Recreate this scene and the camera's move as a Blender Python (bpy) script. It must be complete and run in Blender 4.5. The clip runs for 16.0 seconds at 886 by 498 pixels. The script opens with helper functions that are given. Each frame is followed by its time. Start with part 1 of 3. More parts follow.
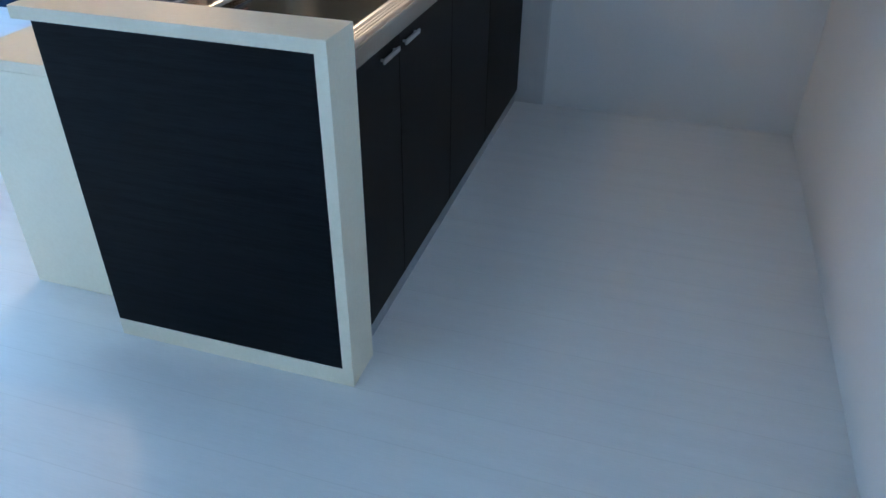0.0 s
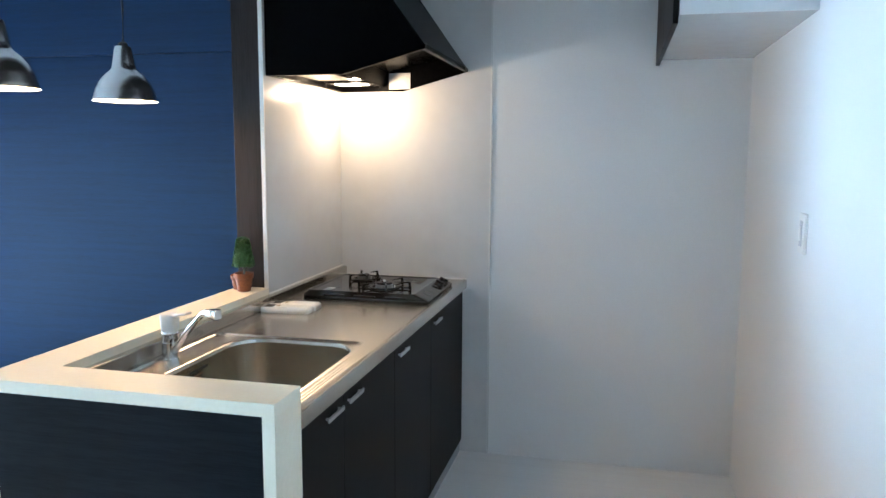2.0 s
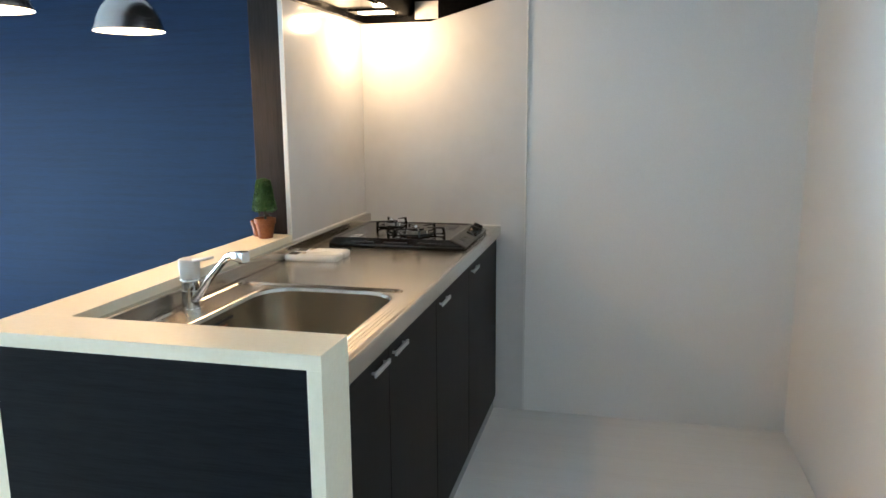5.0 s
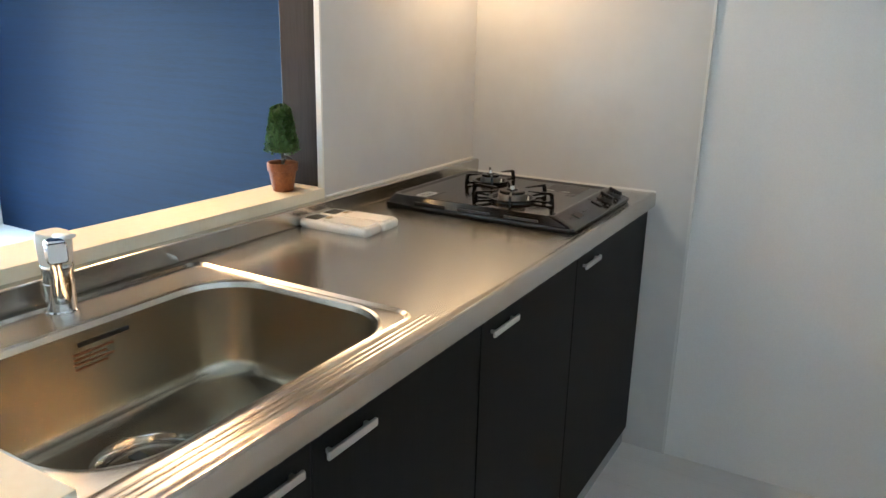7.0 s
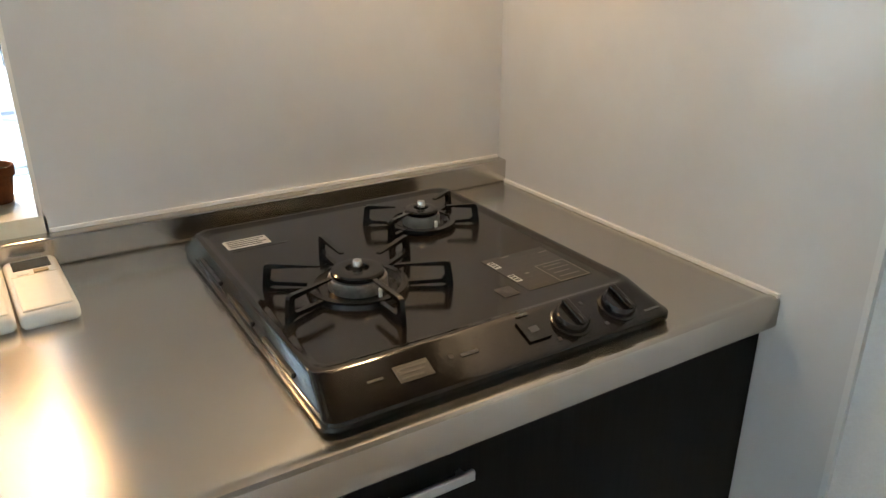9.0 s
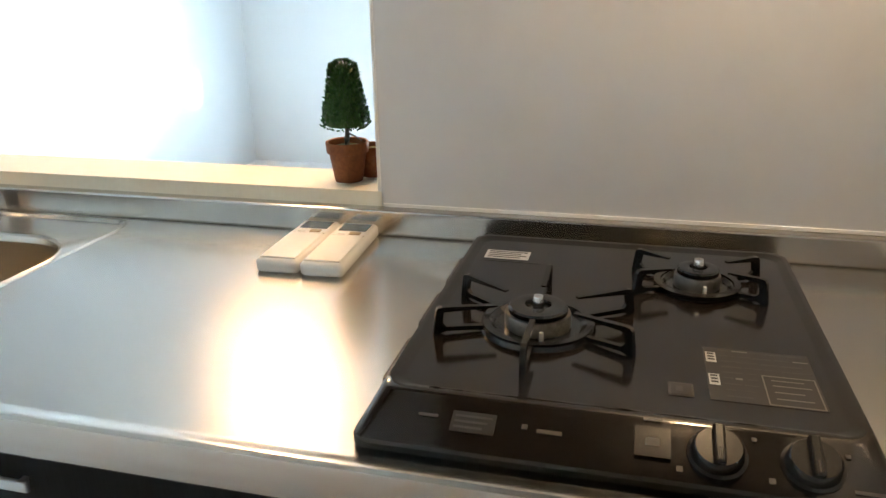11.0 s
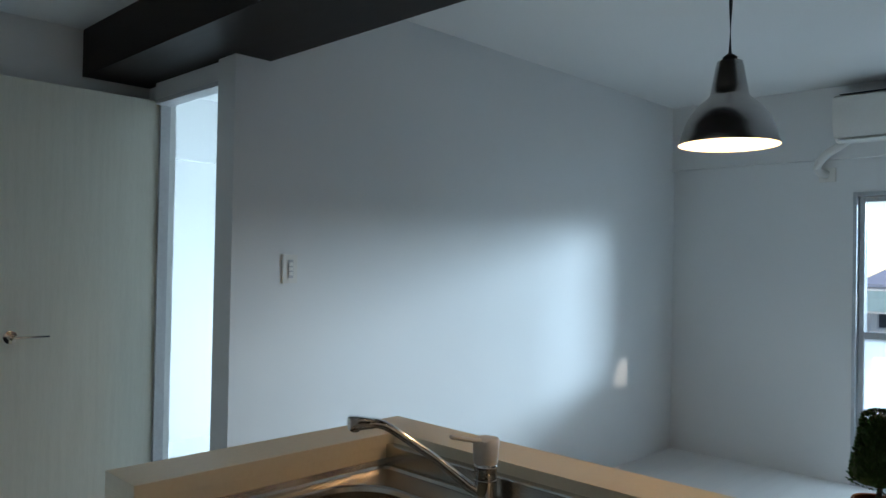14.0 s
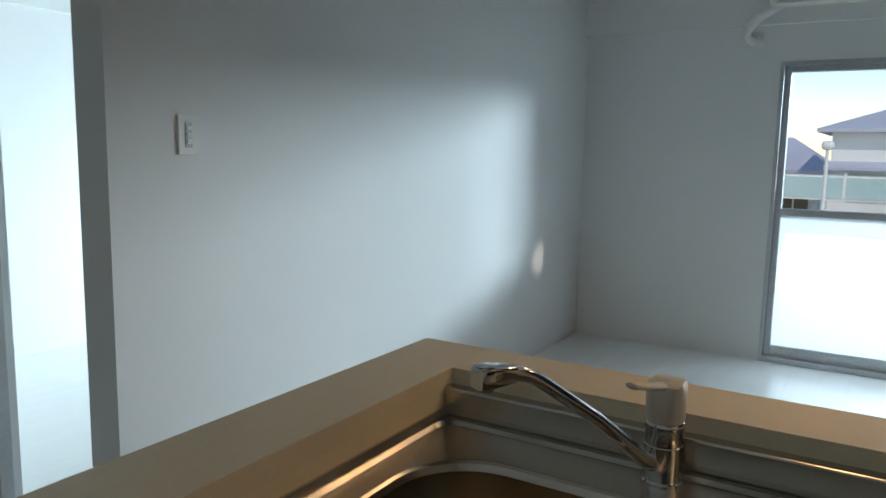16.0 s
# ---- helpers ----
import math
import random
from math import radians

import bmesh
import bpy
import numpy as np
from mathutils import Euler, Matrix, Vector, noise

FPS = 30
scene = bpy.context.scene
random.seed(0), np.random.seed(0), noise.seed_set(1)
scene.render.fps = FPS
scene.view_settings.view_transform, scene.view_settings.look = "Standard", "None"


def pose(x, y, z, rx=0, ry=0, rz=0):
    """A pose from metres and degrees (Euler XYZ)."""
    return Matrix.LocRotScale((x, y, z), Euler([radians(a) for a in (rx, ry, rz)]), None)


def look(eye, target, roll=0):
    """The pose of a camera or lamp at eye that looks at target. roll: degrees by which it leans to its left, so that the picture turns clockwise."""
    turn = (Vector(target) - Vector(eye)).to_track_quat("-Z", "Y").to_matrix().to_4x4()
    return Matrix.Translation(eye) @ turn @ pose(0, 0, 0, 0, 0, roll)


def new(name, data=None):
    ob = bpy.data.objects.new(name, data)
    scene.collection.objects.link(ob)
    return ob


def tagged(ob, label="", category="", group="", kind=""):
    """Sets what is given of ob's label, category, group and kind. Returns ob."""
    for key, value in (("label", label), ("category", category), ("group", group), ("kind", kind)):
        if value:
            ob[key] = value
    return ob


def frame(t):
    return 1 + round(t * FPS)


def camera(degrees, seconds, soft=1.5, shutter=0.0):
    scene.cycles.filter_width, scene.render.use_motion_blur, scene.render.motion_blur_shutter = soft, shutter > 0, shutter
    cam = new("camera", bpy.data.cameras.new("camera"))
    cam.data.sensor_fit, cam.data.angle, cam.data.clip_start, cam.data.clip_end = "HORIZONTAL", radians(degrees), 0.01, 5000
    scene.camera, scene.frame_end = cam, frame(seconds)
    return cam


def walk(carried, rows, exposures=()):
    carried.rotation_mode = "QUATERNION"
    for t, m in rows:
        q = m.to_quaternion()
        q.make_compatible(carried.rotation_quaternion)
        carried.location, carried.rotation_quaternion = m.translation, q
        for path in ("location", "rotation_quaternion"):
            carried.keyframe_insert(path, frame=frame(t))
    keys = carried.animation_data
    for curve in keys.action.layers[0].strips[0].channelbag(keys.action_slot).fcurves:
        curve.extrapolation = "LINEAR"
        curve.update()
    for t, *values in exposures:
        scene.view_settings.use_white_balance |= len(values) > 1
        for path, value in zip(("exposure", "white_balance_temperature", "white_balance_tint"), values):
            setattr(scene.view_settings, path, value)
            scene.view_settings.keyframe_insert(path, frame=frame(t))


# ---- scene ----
cam = camera(61.9, 16.0)
EXPO = [
    (0.0, -0.15, 5100, 10), (0.5, 0.48, 5550, 10), (1.5, 0.68, 5800, 10), (3.5, 0.48, 6050, 10), (5.0, 0.58, 6550, 10),
    (7.5, 0.70, 6600, 10), (8.0, 0.70, 6700, 10), (10.5, 1.12, 6900, 10), (11.5, 0.08, 6500, 10), (12.5, -1.2, 6350, 10),
    (14.5, -1.62, 6800, 10), (16.0, -1.68, 7250, 10)]
PATH = [
    (0, (0.642, -1.286, 1.386), (0.151, 0.304, 0.276), 0.5),
    (0.5, (0.674, -1.316, 1.387), (0.233, 0.371, 0.408), -0.7),
    (1, (0.688, -1.35, 1.416), (0.239, 0.448, 0.664), 0.2),
    (1.5, (0.686, -1.362, 1.433), (0.239, 0.524, 0.939), 0.2),
    (2, (0.693, -1.377, 1.449), (0.235, 0.553, 1.195), 0.3),
    (2.5, (0.701, -1.372, 1.457), (0.217, 0.567, 1.372), 0.1),
    (3, (0.7, -1.373, 1.466), (0.203, 0.564, 1.495), -0.1),
    (3.5, (0.702, -1.373, 1.452), (0.208, 0.565, 1.432), 0.5),
    (4, (0.698, -1.366, 1.425), (0.222, 0.569, 1.255), 0.2),
    (4.5, (0.663, -1.313, 1.39), (0.187, 0.608, 1.1), 0.9),
    (5, (0.516, -1.18, 1.351), (0.052, 0.731, 0.99), -0.4),
    (7.3, (0.549, 0.021, 1.301), (-0.56, 1.571, 0.694), 2.0),
    (7.5, (0.576, 0.166, 1.304), (-0.641, 1.626, 0.681), 2.6),
    (8, (0.576, 0.541, 1.285), (-0.753, 1.884, 0.627), 2.4),
    (8.2, (0.563, 0.686, 1.294), (-0.789, 1.997, 0.621), 1.5),
    (10.5, (0.468, 1.699, 1.242), (-1.355, 1.519, 0.439), -0.7),
    (11, (0.495, 1.646, 1.254), (-1.323, 1.169, 0.571), -1.0),
    (11.5, (0.523, 1.57, 1.254), (-1.253, 0.82, 0.723), -0.2),
    (12, (0.537, 1.526, 1.269), (-1.112, 0.51, 0.772), -0.7),
    (12.5, (0.552, 1.493, 1.288), (-0.987, 0.28, 0.89), 0.0),
    (13, (0.555, 1.486, 1.316), (-0.917, 0.157, 1.057), 0.3),
    (13.5, (0.565, 1.48, 1.341), (-0.883, 0.104, 1.241), 0.6),
    (14, (0.582, 1.475, 1.351), (-0.848, 0.077, 1.376), 1.1),
    (14.5, (0.592, 1.443, 1.335), (-0.797, 0.004, 1.35), 1.8),
    (15, (0.577, 1.251, 1.304), (-0.854, -0.143, 1.21), 2.5),
    (15.2, (0.551, 1.14, 1.288), (-0.944, -0.181, 1.148), 1.3),
    (15.5, (0.512, 1.003, 1.277), (-1.037, -0.244, 1.065), 1.8),
    (16, (0.357, 0.708, 1.273), (-1.34, -0.316, 1.0), 1.1),
]
walk(cam, [(t, look(eye, target, roll)) for t, eye, target, roll in PATH], EXPO)

# ---- daylight and sky ----
world = bpy.data.worlds.new("world")
scene.world = world
world.use_nodes = True
_wn = world.node_tree.nodes
_sky = _wn.new("ShaderNodeTexSky")
_sky.sky_type = "NISHITA"
_sky.sun_disc = False
_sky.dust_density = 0.0
_sky.ozone_density = 3.0
_sky.sun_elevation = radians(42)
_sky.sun_rotation = radians(53)
world.node_tree.links.new(_sky.outputs[0], _wn["Background"].inputs[0])
_wn["Background"].inputs[1].default_value = 0.5


def lamp(name, kind, m, energy, colour, size=0.1, size_y=None, spread=None):
    d = bpy.data.lights.new(name, kind)
    d.energy, d.color = energy, colour
    if kind == "AREA":
        d.size = size
        if size_y:
            d.shape, d.size_y = "RECTANGLE", size_y
        if spread:
            d.spread = radians(spread)
    elif kind == "SUN":
        d.angle = radians(size)
    elif kind == "SPOT":
        d.shadow_soft_size, d.spot_size, d.spot_blend = size, radians(2.1), 1.0
    else:
        d.shadow_soft_size = size
    ob = new(name, d)
    ob.matrix_world = m
    return ob


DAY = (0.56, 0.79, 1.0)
lamp("sun", "SUN", look((4.0, 3.0, 5.0), (0, 0, 0)), 5.0, (1.0, 0.95, 0.88), 0.6)
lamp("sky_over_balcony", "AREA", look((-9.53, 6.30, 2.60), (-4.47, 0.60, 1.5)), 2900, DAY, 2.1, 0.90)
# Spot added for a small reflected sun patch on the wall; reflector unseen.
lamp("sun_glint_spot", "SPOT", look((-6.55, 4.23, 2.77), (-3.79, -1.104, 0.61)), 2000, (1.0, 0.93, 0.84), 0.02)
lamp("window_daylight", "AREA", look((-4.43, 1.20, 0.85), (-3.90, 1.20, 0.0)), 32, DAY, 2.0, 0.70, 100)
lamp("open_sash_daylight", "AREA", look((-4.50, 1.76, 0.90), (0, 1.76, 0.90)), 19, DAY, 0.88, 1.60, 60)
lamp("pane_daylight", "AREA", look((-4.497, 0.67, 0.50), (0, 0.67, 0.50)), 4, DAY, 0.96, 0.76, 60)
lamp("side_room_daylight", "AREA", look((-4.40, -2.6, 0.85), (-2.2, -3.6, 0.6)), 200, DAY, 1.6, 1.2, 110)
lamp("hood_lamp_light", "POINT", pose(-0.47, 1.81, 1.722), 6.8, (1.0, 0.70, 0.42), 0.025)


# ---- materials ----
def mat(name, base, rough=0.6, metal=0.0, coat=0.0):
    m = bpy.data.materials.new(name)
    m.use_nodes = True
    b = m.node_tree.nodes["Principled BSDF"]
    b.inputs["Base Color"].default_value = (*base, 1)
    b.inputs["Roughness"].default_value = rough
    b.inputs["Metallic"].default_value = metal
    b.inputs["Coat Weight"].default_value = coat
    return m


def vary(m, base, other, scale, stretch=(1, 1, 1), bump=0.0, rough=None, detail=4.0, second=None):
    """Two scales of noise between two colours, in metres, with a fine relief."""
    t = m.node_tree
    n, l = t.nodes, t.links
    b = n["Principled BSDF"]
    co, mp = n.new("ShaderNodeTexCoord"), n.new("ShaderNodeMapping")
    mp.inputs["Scale"].default_value = stretch
    l.new(co.outputs["Object"], mp.inputs[0])
    fine, wide = n.new("ShaderNodeTexNoise"), n.new("ShaderNodeTexNoise")
    fine.inputs["Scale"].default_value, fine.inputs["Detail"].default_value = scale, detail
    wide.inputs["Scale"].default_value, wide.inputs["Detail"].default_value = second or scale * 0.06, 2
    l.new(mp.outputs[0], fine.inputs["Vector"])
    l.new(mp.outputs[0], wide.inputs["Vector"])
    add = n.new("ShaderNodeMath")
    add.operation = "MULTIPLY_ADD"
    add.inputs[1].default_value = 0.6
    half = n.new("ShaderNodeMath")
    half.operation = "MULTIPLY"
    half.inputs[1].default_value = 0.5
    l.new(wide.outputs["Fac"], half.inputs[0])
    l.new(fine.outputs["Fac"], add.inputs[0])
    l.new(half.outputs[0], add.inputs[2])
    ramp = n.new("ShaderNodeValToRGB")
    ramp.color_ramp.elements[0].position, ramp.color_ramp.elements[1].position = 0.36, 0.64
    ramp.color_ramp.elements[0].color, ramp.color_ramp.elements[1].color = (*base, 1), (*other, 1)
    l.new(add.outputs[0], ramp.inputs[0])
    l.new(ramp.outputs[0], b.inputs["Base Color"])
    if rough:
        mr = n.new("ShaderNodeMapRange")
        mr.inputs["To Min"].default_value, mr.inputs["To Max"].default_value = rough
        l.new(add.outputs[0], mr.inputs[0])
        l.new(mr.outputs[0], b.inputs["Roughness"])
    if bump:
        bp = n.new("ShaderNodeBump")
        bp.inputs["Strength"].default_value, bp.inputs["Distance"].default_value = bump, 0.002
        l.new(fine.outputs["Fac"], bp.inputs["Height"])
        l.new(bp.outputs[0], b.inputs["Normal"])
    return m


WHITE = vary(mat("white_wallpaper", (0.8, 0.8, 0.78), 0.85), (0.78, 0.78, 0.765), (0.82, 0.82, 0.805), 260, bump=0.45, second=1.2)
CEIL = vary(mat("ceiling_wallpaper", (0.8, 0.8, 0.78), 0.9), (0.72, 0.72, 0.70), (0.77, 0.77, 0.75), 220, bump=0.2, second=1.0)
PANEL = vary(mat("kitchen_wall_panel", (0.8, 0.79, 0.76), 0.28), (0.62, 0.615, 0.60), (0.65, 0.645, 0.63), 15, rough=(0.13, 0.18), second=2)
CREAM = vary(mat("cream_laminate", (0.78, 0.70, 0.53), 0.42), (0.79, 0.715, 0.545), (0.83, 0.76, 0.595), 90, bump=0.05, rough=(0.36, 0.5), second=3)
DARKWOOD = vary(mat("dark_end_panel_laminate", (0.02, 0.022, 0.026), 0.35), (0.003, 0.0036, 0.0046), (0.009, 0.0105, 0.013), 60, (0.25, 1, 6), bump=0.08, rough=(0.3, 0.45), second=10)
DOORMAT = vary(mat("black_cabinet_laminate", (0.018, 0.018, 0.018), 0.42), (0.006, 0.006, 0.0062), (0.011, 0.011, 0.0112), 80, (1, 6, 0.3), rough=(0.38, 0.5), second=12)
BLUE = vary(mat("navy_streaked_wallpaper", (0.05, 0.1, 0.25), 0.55), (0.0014, 0.0115, 0.034), (0.0031, 0.0200, 0.056), 40, (0.35, 1, 9), bump=0.12, rough=(0.5, 0.7), second=4)
BROWN = vary(mat("dark_brown_woodgrain", (0.05, 0.035, 0.03), 0.5), (0.016, 0.011, 0.0095), (0.032, 0.023, 0.0195), 50, (5, 5, 0.3), bump=0.1, rough=(0.42, 0.6), second=6)
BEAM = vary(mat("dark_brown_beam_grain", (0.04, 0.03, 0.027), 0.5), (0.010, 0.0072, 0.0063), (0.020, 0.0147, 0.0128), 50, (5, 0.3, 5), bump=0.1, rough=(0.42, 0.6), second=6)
STEEL = vary(mat("brushed_steel", (0.56, 0.54, 0.51), 0.3, 1.0), (0.53, 0.50, 0.455), (0.545, 0.515, 0.47), 160, (3, 0.12, 3), rough=(0.225, 0.255), second=2)
SINK = vary(mat("pressed_sink_steel", (0.42, 0.37, 0.29), 0.25, 1.0), (0.40, 0.35, 0.275), (0.44, 0.39, 0.31), 120, rough=(0.21, 0.28), second=5)
CHROME = mat("chrome", (0.72, 0.72, 0.72), 0.06, 1.0)
ALU = vary(mat("brushed_aluminium", (0.62, 0.61, 0.6), 0.34, 1.0), (0.54, 0.54, 0.54), (0.62, 0.62, 0.62), 300, (1, 1, 12), rough=(0.26, 0.32), second=30)
SHADEALU = vary(mat("spun_aluminium_shade", (0.5, 0.5, 0.5), 0.3, 1.0), (0.42, 0.42, 0.42), (0.52, 0.52, 0.52), 300, (1, 1, 12), rough=(0.21, 0.29), second=30)
_t = SHADEALU.node_tree.nodes.new("ShaderNodeTangent")
_t.direction_type, _t.axis = "RADIAL", "Z"
SHADEALU.node_tree.links.new(_t.outputs[0], SHADEALU.node_tree.nodes["Principled BSDF"].inputs["Tangent"])
SHADEALU.node_tree.nodes["Principled BSDF"].inputs["Anisotropic"].default_value = 0.6
FRAME = vary(mat("anodised_window_aluminium", (0.5, 0.52, 0.54), 0.4, 0.8), (0.46, 0.48, 0.5), (0.54, 0.56, 0.58), 60, rough=(0.35, 0.5))
HOODM = vary(mat("black_hood_enamel", (0.008, 0.008, 0.009), 0.32), (0.0015, 0.0015, 0.0018), (0.003, 0.003, 0.0034), 60, rough=(0.22, 0.3))
HOB = vary(mat("smoked_glass_hob", (0.012, 0.009, 0.007), 0.12), (0.0105, 0.0080, 0.0062), (0.0130, 0.0100, 0.0078), 900, detail=1)
KNOB = vary(mat("dark_knob_plastic", (0.010, 0.009, 0.0085), 0.22), (0.009, 0.0078, 0.007), (0.012, 0.0105, 0.0095), 300, rough=(0.18, 0.28))
IRON = vary(mat("black_cast_enamel", (0.012, 0.012, 0.012), 0.45), (0.0035, 0.0035, 0.0035), (0.006, 0.006, 0.0058), 200, rough=(0.16, 0.26))
BRASS = vary(mat("dull_burner_alloy", (0.35, 0.33, 0.3), 0.4, 1.0), (0.15, 0.14, 0.13), (0.28, 0.265, 0.245), 120)
PLASTIC = vary(mat("warm_white_plastic", (0.8, 0.78, 0.73), 0.4), (0.78, 0.76, 0.71), (0.82, 0.80, 0.75), 90, rough=(0.35, 0.48))
LCD = mat("grey_display", (0.06, 0.062, 0.055), 0.15)
GOLD = mat("tan_buttons", (0.34, 0.26, 0.14), 0.4)
INK = mat("light_print", (0.045, 0.042, 0.039), 0.5)
PALEINK = mat("pale_label_print", (0.17, 0.16, 0.145), 0.5)
INKDARK = mat("dark_print", (0.014, 0.012, 0.0105), 0.4)
STICKER = vary(mat("silver_sticker", (0.5, 0.5, 0.48), 0.4), (0.42, 0.42, 0.4), (0.6, 0.6, 0.58), 400)
TERRA = vary(mat("terracotta", (0.36, 0.13, 0.05), 0.75), (0.17, 0.05, 0.015), (0.26, 0.085, 0.026), 160, bump=0.3, second=30)
SOIL = vary(mat("dark_moss_soil", (0.05, 0.04, 0.02), 0.95), (0.03, 0.025, 0.012), (0.07, 0.07, 0.03), 300, bump=0.6)
BARK = vary(mat("grey_bark", (0.12, 0.10, 0.08), 0.9), (0.07, 0.06, 0.045), (0.18, 0.16, 0.13), 200, bump=0.5)
LEAF = mat("clipped_foliage", (0.05, 0.12, 0.03), 0.6)
_n = LEAF.node_tree.nodes
_g, _r = _n.new("ShaderNodeNewGeometry"), _n.new("ShaderNodeValToRGB")
_r.color_ramp.elements[0].color, _r.color_ramp.elements[1].color = (0.010, 0.045, 0.007, 1), (0.05, 0.14, 0.02, 1)
LEAF.node_tree.links.new(_g.outputs["Random Per Island"], _r.inputs[0])
LEAF.node_tree.links.new(_r.outputs[0], _n["Principled BSDF"].inputs["Base Color"])
SHADEIN = mat("white_shade_enamel", (0.85, 0.84, 0.8), 0.5)
RUBBER = mat("black_cord", (0.015, 0.015, 0.015), 0.6)
CASING = vary(mat("grey_white_door_casing", (0.55, 0.55, 0.56), 0.5), (0.52, 0.52, 0.53), (0.58, 0.58, 0.59), 60)
DOORLEAF = vary(mat("white_woodgrain_door", (0.72, 0.71, 0.67), 0.5), (0.70, 0.68, 0.58), (0.77, 0.75, 0.65), 70, (6, 6, 0.3), bump=0.06, second=8)
PLINTH = vary(mat("grey_plinth", (0.2, 0.21, 0.22), 0.4), (0.26, 0.28, 0.30), (0.34, 0.36, 0.38), 50)
GROUT = mat("grey_joint_strip", (0.68, 0.68, 0.66), 0.5)
OUTWALL = vary(mat("painted_render", (0.72, 0.72, 0.7), 0.85), (0.78, 0.78, 0.77), (0.86, 0.86, 0.85), 60, bump=0.3, second=1)
ROOFT = vary(mat("grey_blue_roof_tiles", (0.13, 0.14, 0.17), 0.6), (0.44, 0.46, 0.56), (0.54, 0.56, 0.66), 12)
OUTGLASS = mat("dark_window_glass", (0.05, 0.06, 0.07), 0.1)
NET = vary(mat("sea_green_netting", (0.2, 0.4, 0.4), 0.7), (0.40, 0.56, 0.57), (0.50, 0.66, 0.67), 6)
GROUND = vary(mat("pale_concrete_ground", (0.3, 0.3, 0.28), 0.9), (0.24, 0.24, 0.22), (0.36, 0.36, 0.34), 3, second=0.1)

for _m, _v in ((DARKWOOD, 0.05), (DOORMAT, 0.07), (HOODM, 0.02), (IRON, 0.5), (BLUE, 0.18), (BEAM, 0.15), (BROWN, 0.2)):
    _m.node_tree.nodes["Principled BSDF"].inputs["Specular IOR Level"].default_value = _v


def floor_material():
    """White vinyl boards, 15 cm wide, with thin joints and faint grain along x."""
    m = mat("white_board_flooring", (0.7, 0.68, 0.64), 0.35)
    vary(m, (0.77, 0.765, 0.745), (0.82, 0.815, 0.795), 30, (0.6, 9, 1), rough=(0.22, 0.38), second=2)
    n, l = m.node_tree.nodes, m.node_tree.links
    b = n["Principled BSDF"]
    src = b.inputs["Base Color"].links[0].from_socket
    co, sep = n.new("ShaderNodeTexCoord"), n.new("ShaderNodeSeparateXYZ")
    l.new(co.outputs["Object"], sep.inputs[0])
    wrap, low = n.new("ShaderNodeMath"), n.new("ShaderNodeMath")
    wrap.operation, low.operation = "PINGPONG", "LESS_THAN"
    wrap.inputs[1].default_value, low.inputs[1].default_value = 0.075, 0.0012
    l.new(sep.outputs["Y"], wrap.inputs[0])
    l.new(wrap.outputs[0], low.inputs[0])
    mix = n.new("ShaderNodeMix")
    mix.data_type = "RGBA"
    mix.inputs["B"].default_value = (0.62, 0.61, 0.58, 1)
    fac = n.new("ShaderNodeMath")
    fac.operation = "MULTIPLY"
    fac.inputs[1].default_value = 0.35
    l.new(low.outputs[0], fac.inputs[0])
    l.new(fac.outputs[0], mix.inputs["Factor"])
    l.new(src, mix.inputs[6])
    mix.inputs[7].default_value = (0.62, 0.61, 0.58, 1)
    l.new(mix.outputs[2], b.inputs["Base Color"])
    return m


FLOOR = floor_material()


def glow(name, colour, strength):
    m = mat(name, colour, 0.5)
    b = m.node_tree.nodes["Principled BSDF"]
    b.inputs["Emission Color"].default_value = (*colour, 1)
    b.inputs["Emission Strength"].default_value = strength
    return m


BULB = glow("lit_bulb", (1.0, 0.9, 0.76), 5)
LENS = glow("lit_hood_lens", (1.0, 0.86, 0.66), 8)


def glass_material(name, rough):
    m = mat(name, (0.97, 0.98, 0.98), rough)
    m.node_tree.nodes["Principled BSDF"].inputs["Transmission Weight"].default_value = 1.0
    m.node_tree.nodes["Principled BSDF"].inputs["IOR"].default_value = 1.1
    return m


GLASS = glass_material("clear_glass", 0.0)
FROST = mat("frosted_glass", (0.85, 0.87, 0.88), 0.6)
_n = FROST.node_tree.nodes
_t, _mx = _n.new("ShaderNodeBsdfTranslucent"), _n.new("ShaderNodeMixShader")
_t.inputs[0].default_value = (0.98, 0.98, 0.98, 1)
_mx.inputs[0].default_value = 0.92
FROST.node_tree.links.new(_n["Principled BSDF"].outputs[0], _mx.inputs[1])
FROST.node_tree.links.new(_t.outputs[0], _mx.inputs[2])
FROST.node_tree.links.new(_mx.outputs[0], _n["Material Output"].inputs[0])


# ---- mesh helpers ----
def box(bm, x0, y0, z0, x1, y1, z1, bevel=0.0):
    r = bmesh.ops.create_cube(bm, size=1.0)
    for v in r["verts"]:
        v.co = Vector(((x0 + x1) / 2 + v.co.x * (x1 - x0), (y0 + y1) / 2 + v.co.y * (y1 - y0), (z0 + z1) / 2 + v.co.z * (z1 - z0)))
    if bevel:
        edges = list({e for v in r["verts"] for e in v.link_edges})
        bmesh.ops.bevel(bm, geom=edges, offset=bevel, segments=2, affect="EDGES", profile=0.5)
    return bm


def boxes(*rows, bevel=0.0):
    bm = bmesh.new()
    for r in rows:
        box(bm, *r, bevel=bevel)
    return bm


def rounded(cx, cy, hx, hy, r, z, n=8):
    """A rounded rectangle's loop of points, counter-clockwise."""
    pts = []
    for qx, qy, a0 in ((1, 1, 0), (-1, 1, 90), (-1, -1, 180), (1, -1, 270)):
        for k in range(n + 1):
            a = radians(a0 + 90 * k / n)
            pts.append((cx + qx * (hx - r) + r * math.cos(a), cy + qy * (hy - r) + r * math.sin(a), z))
    return pts


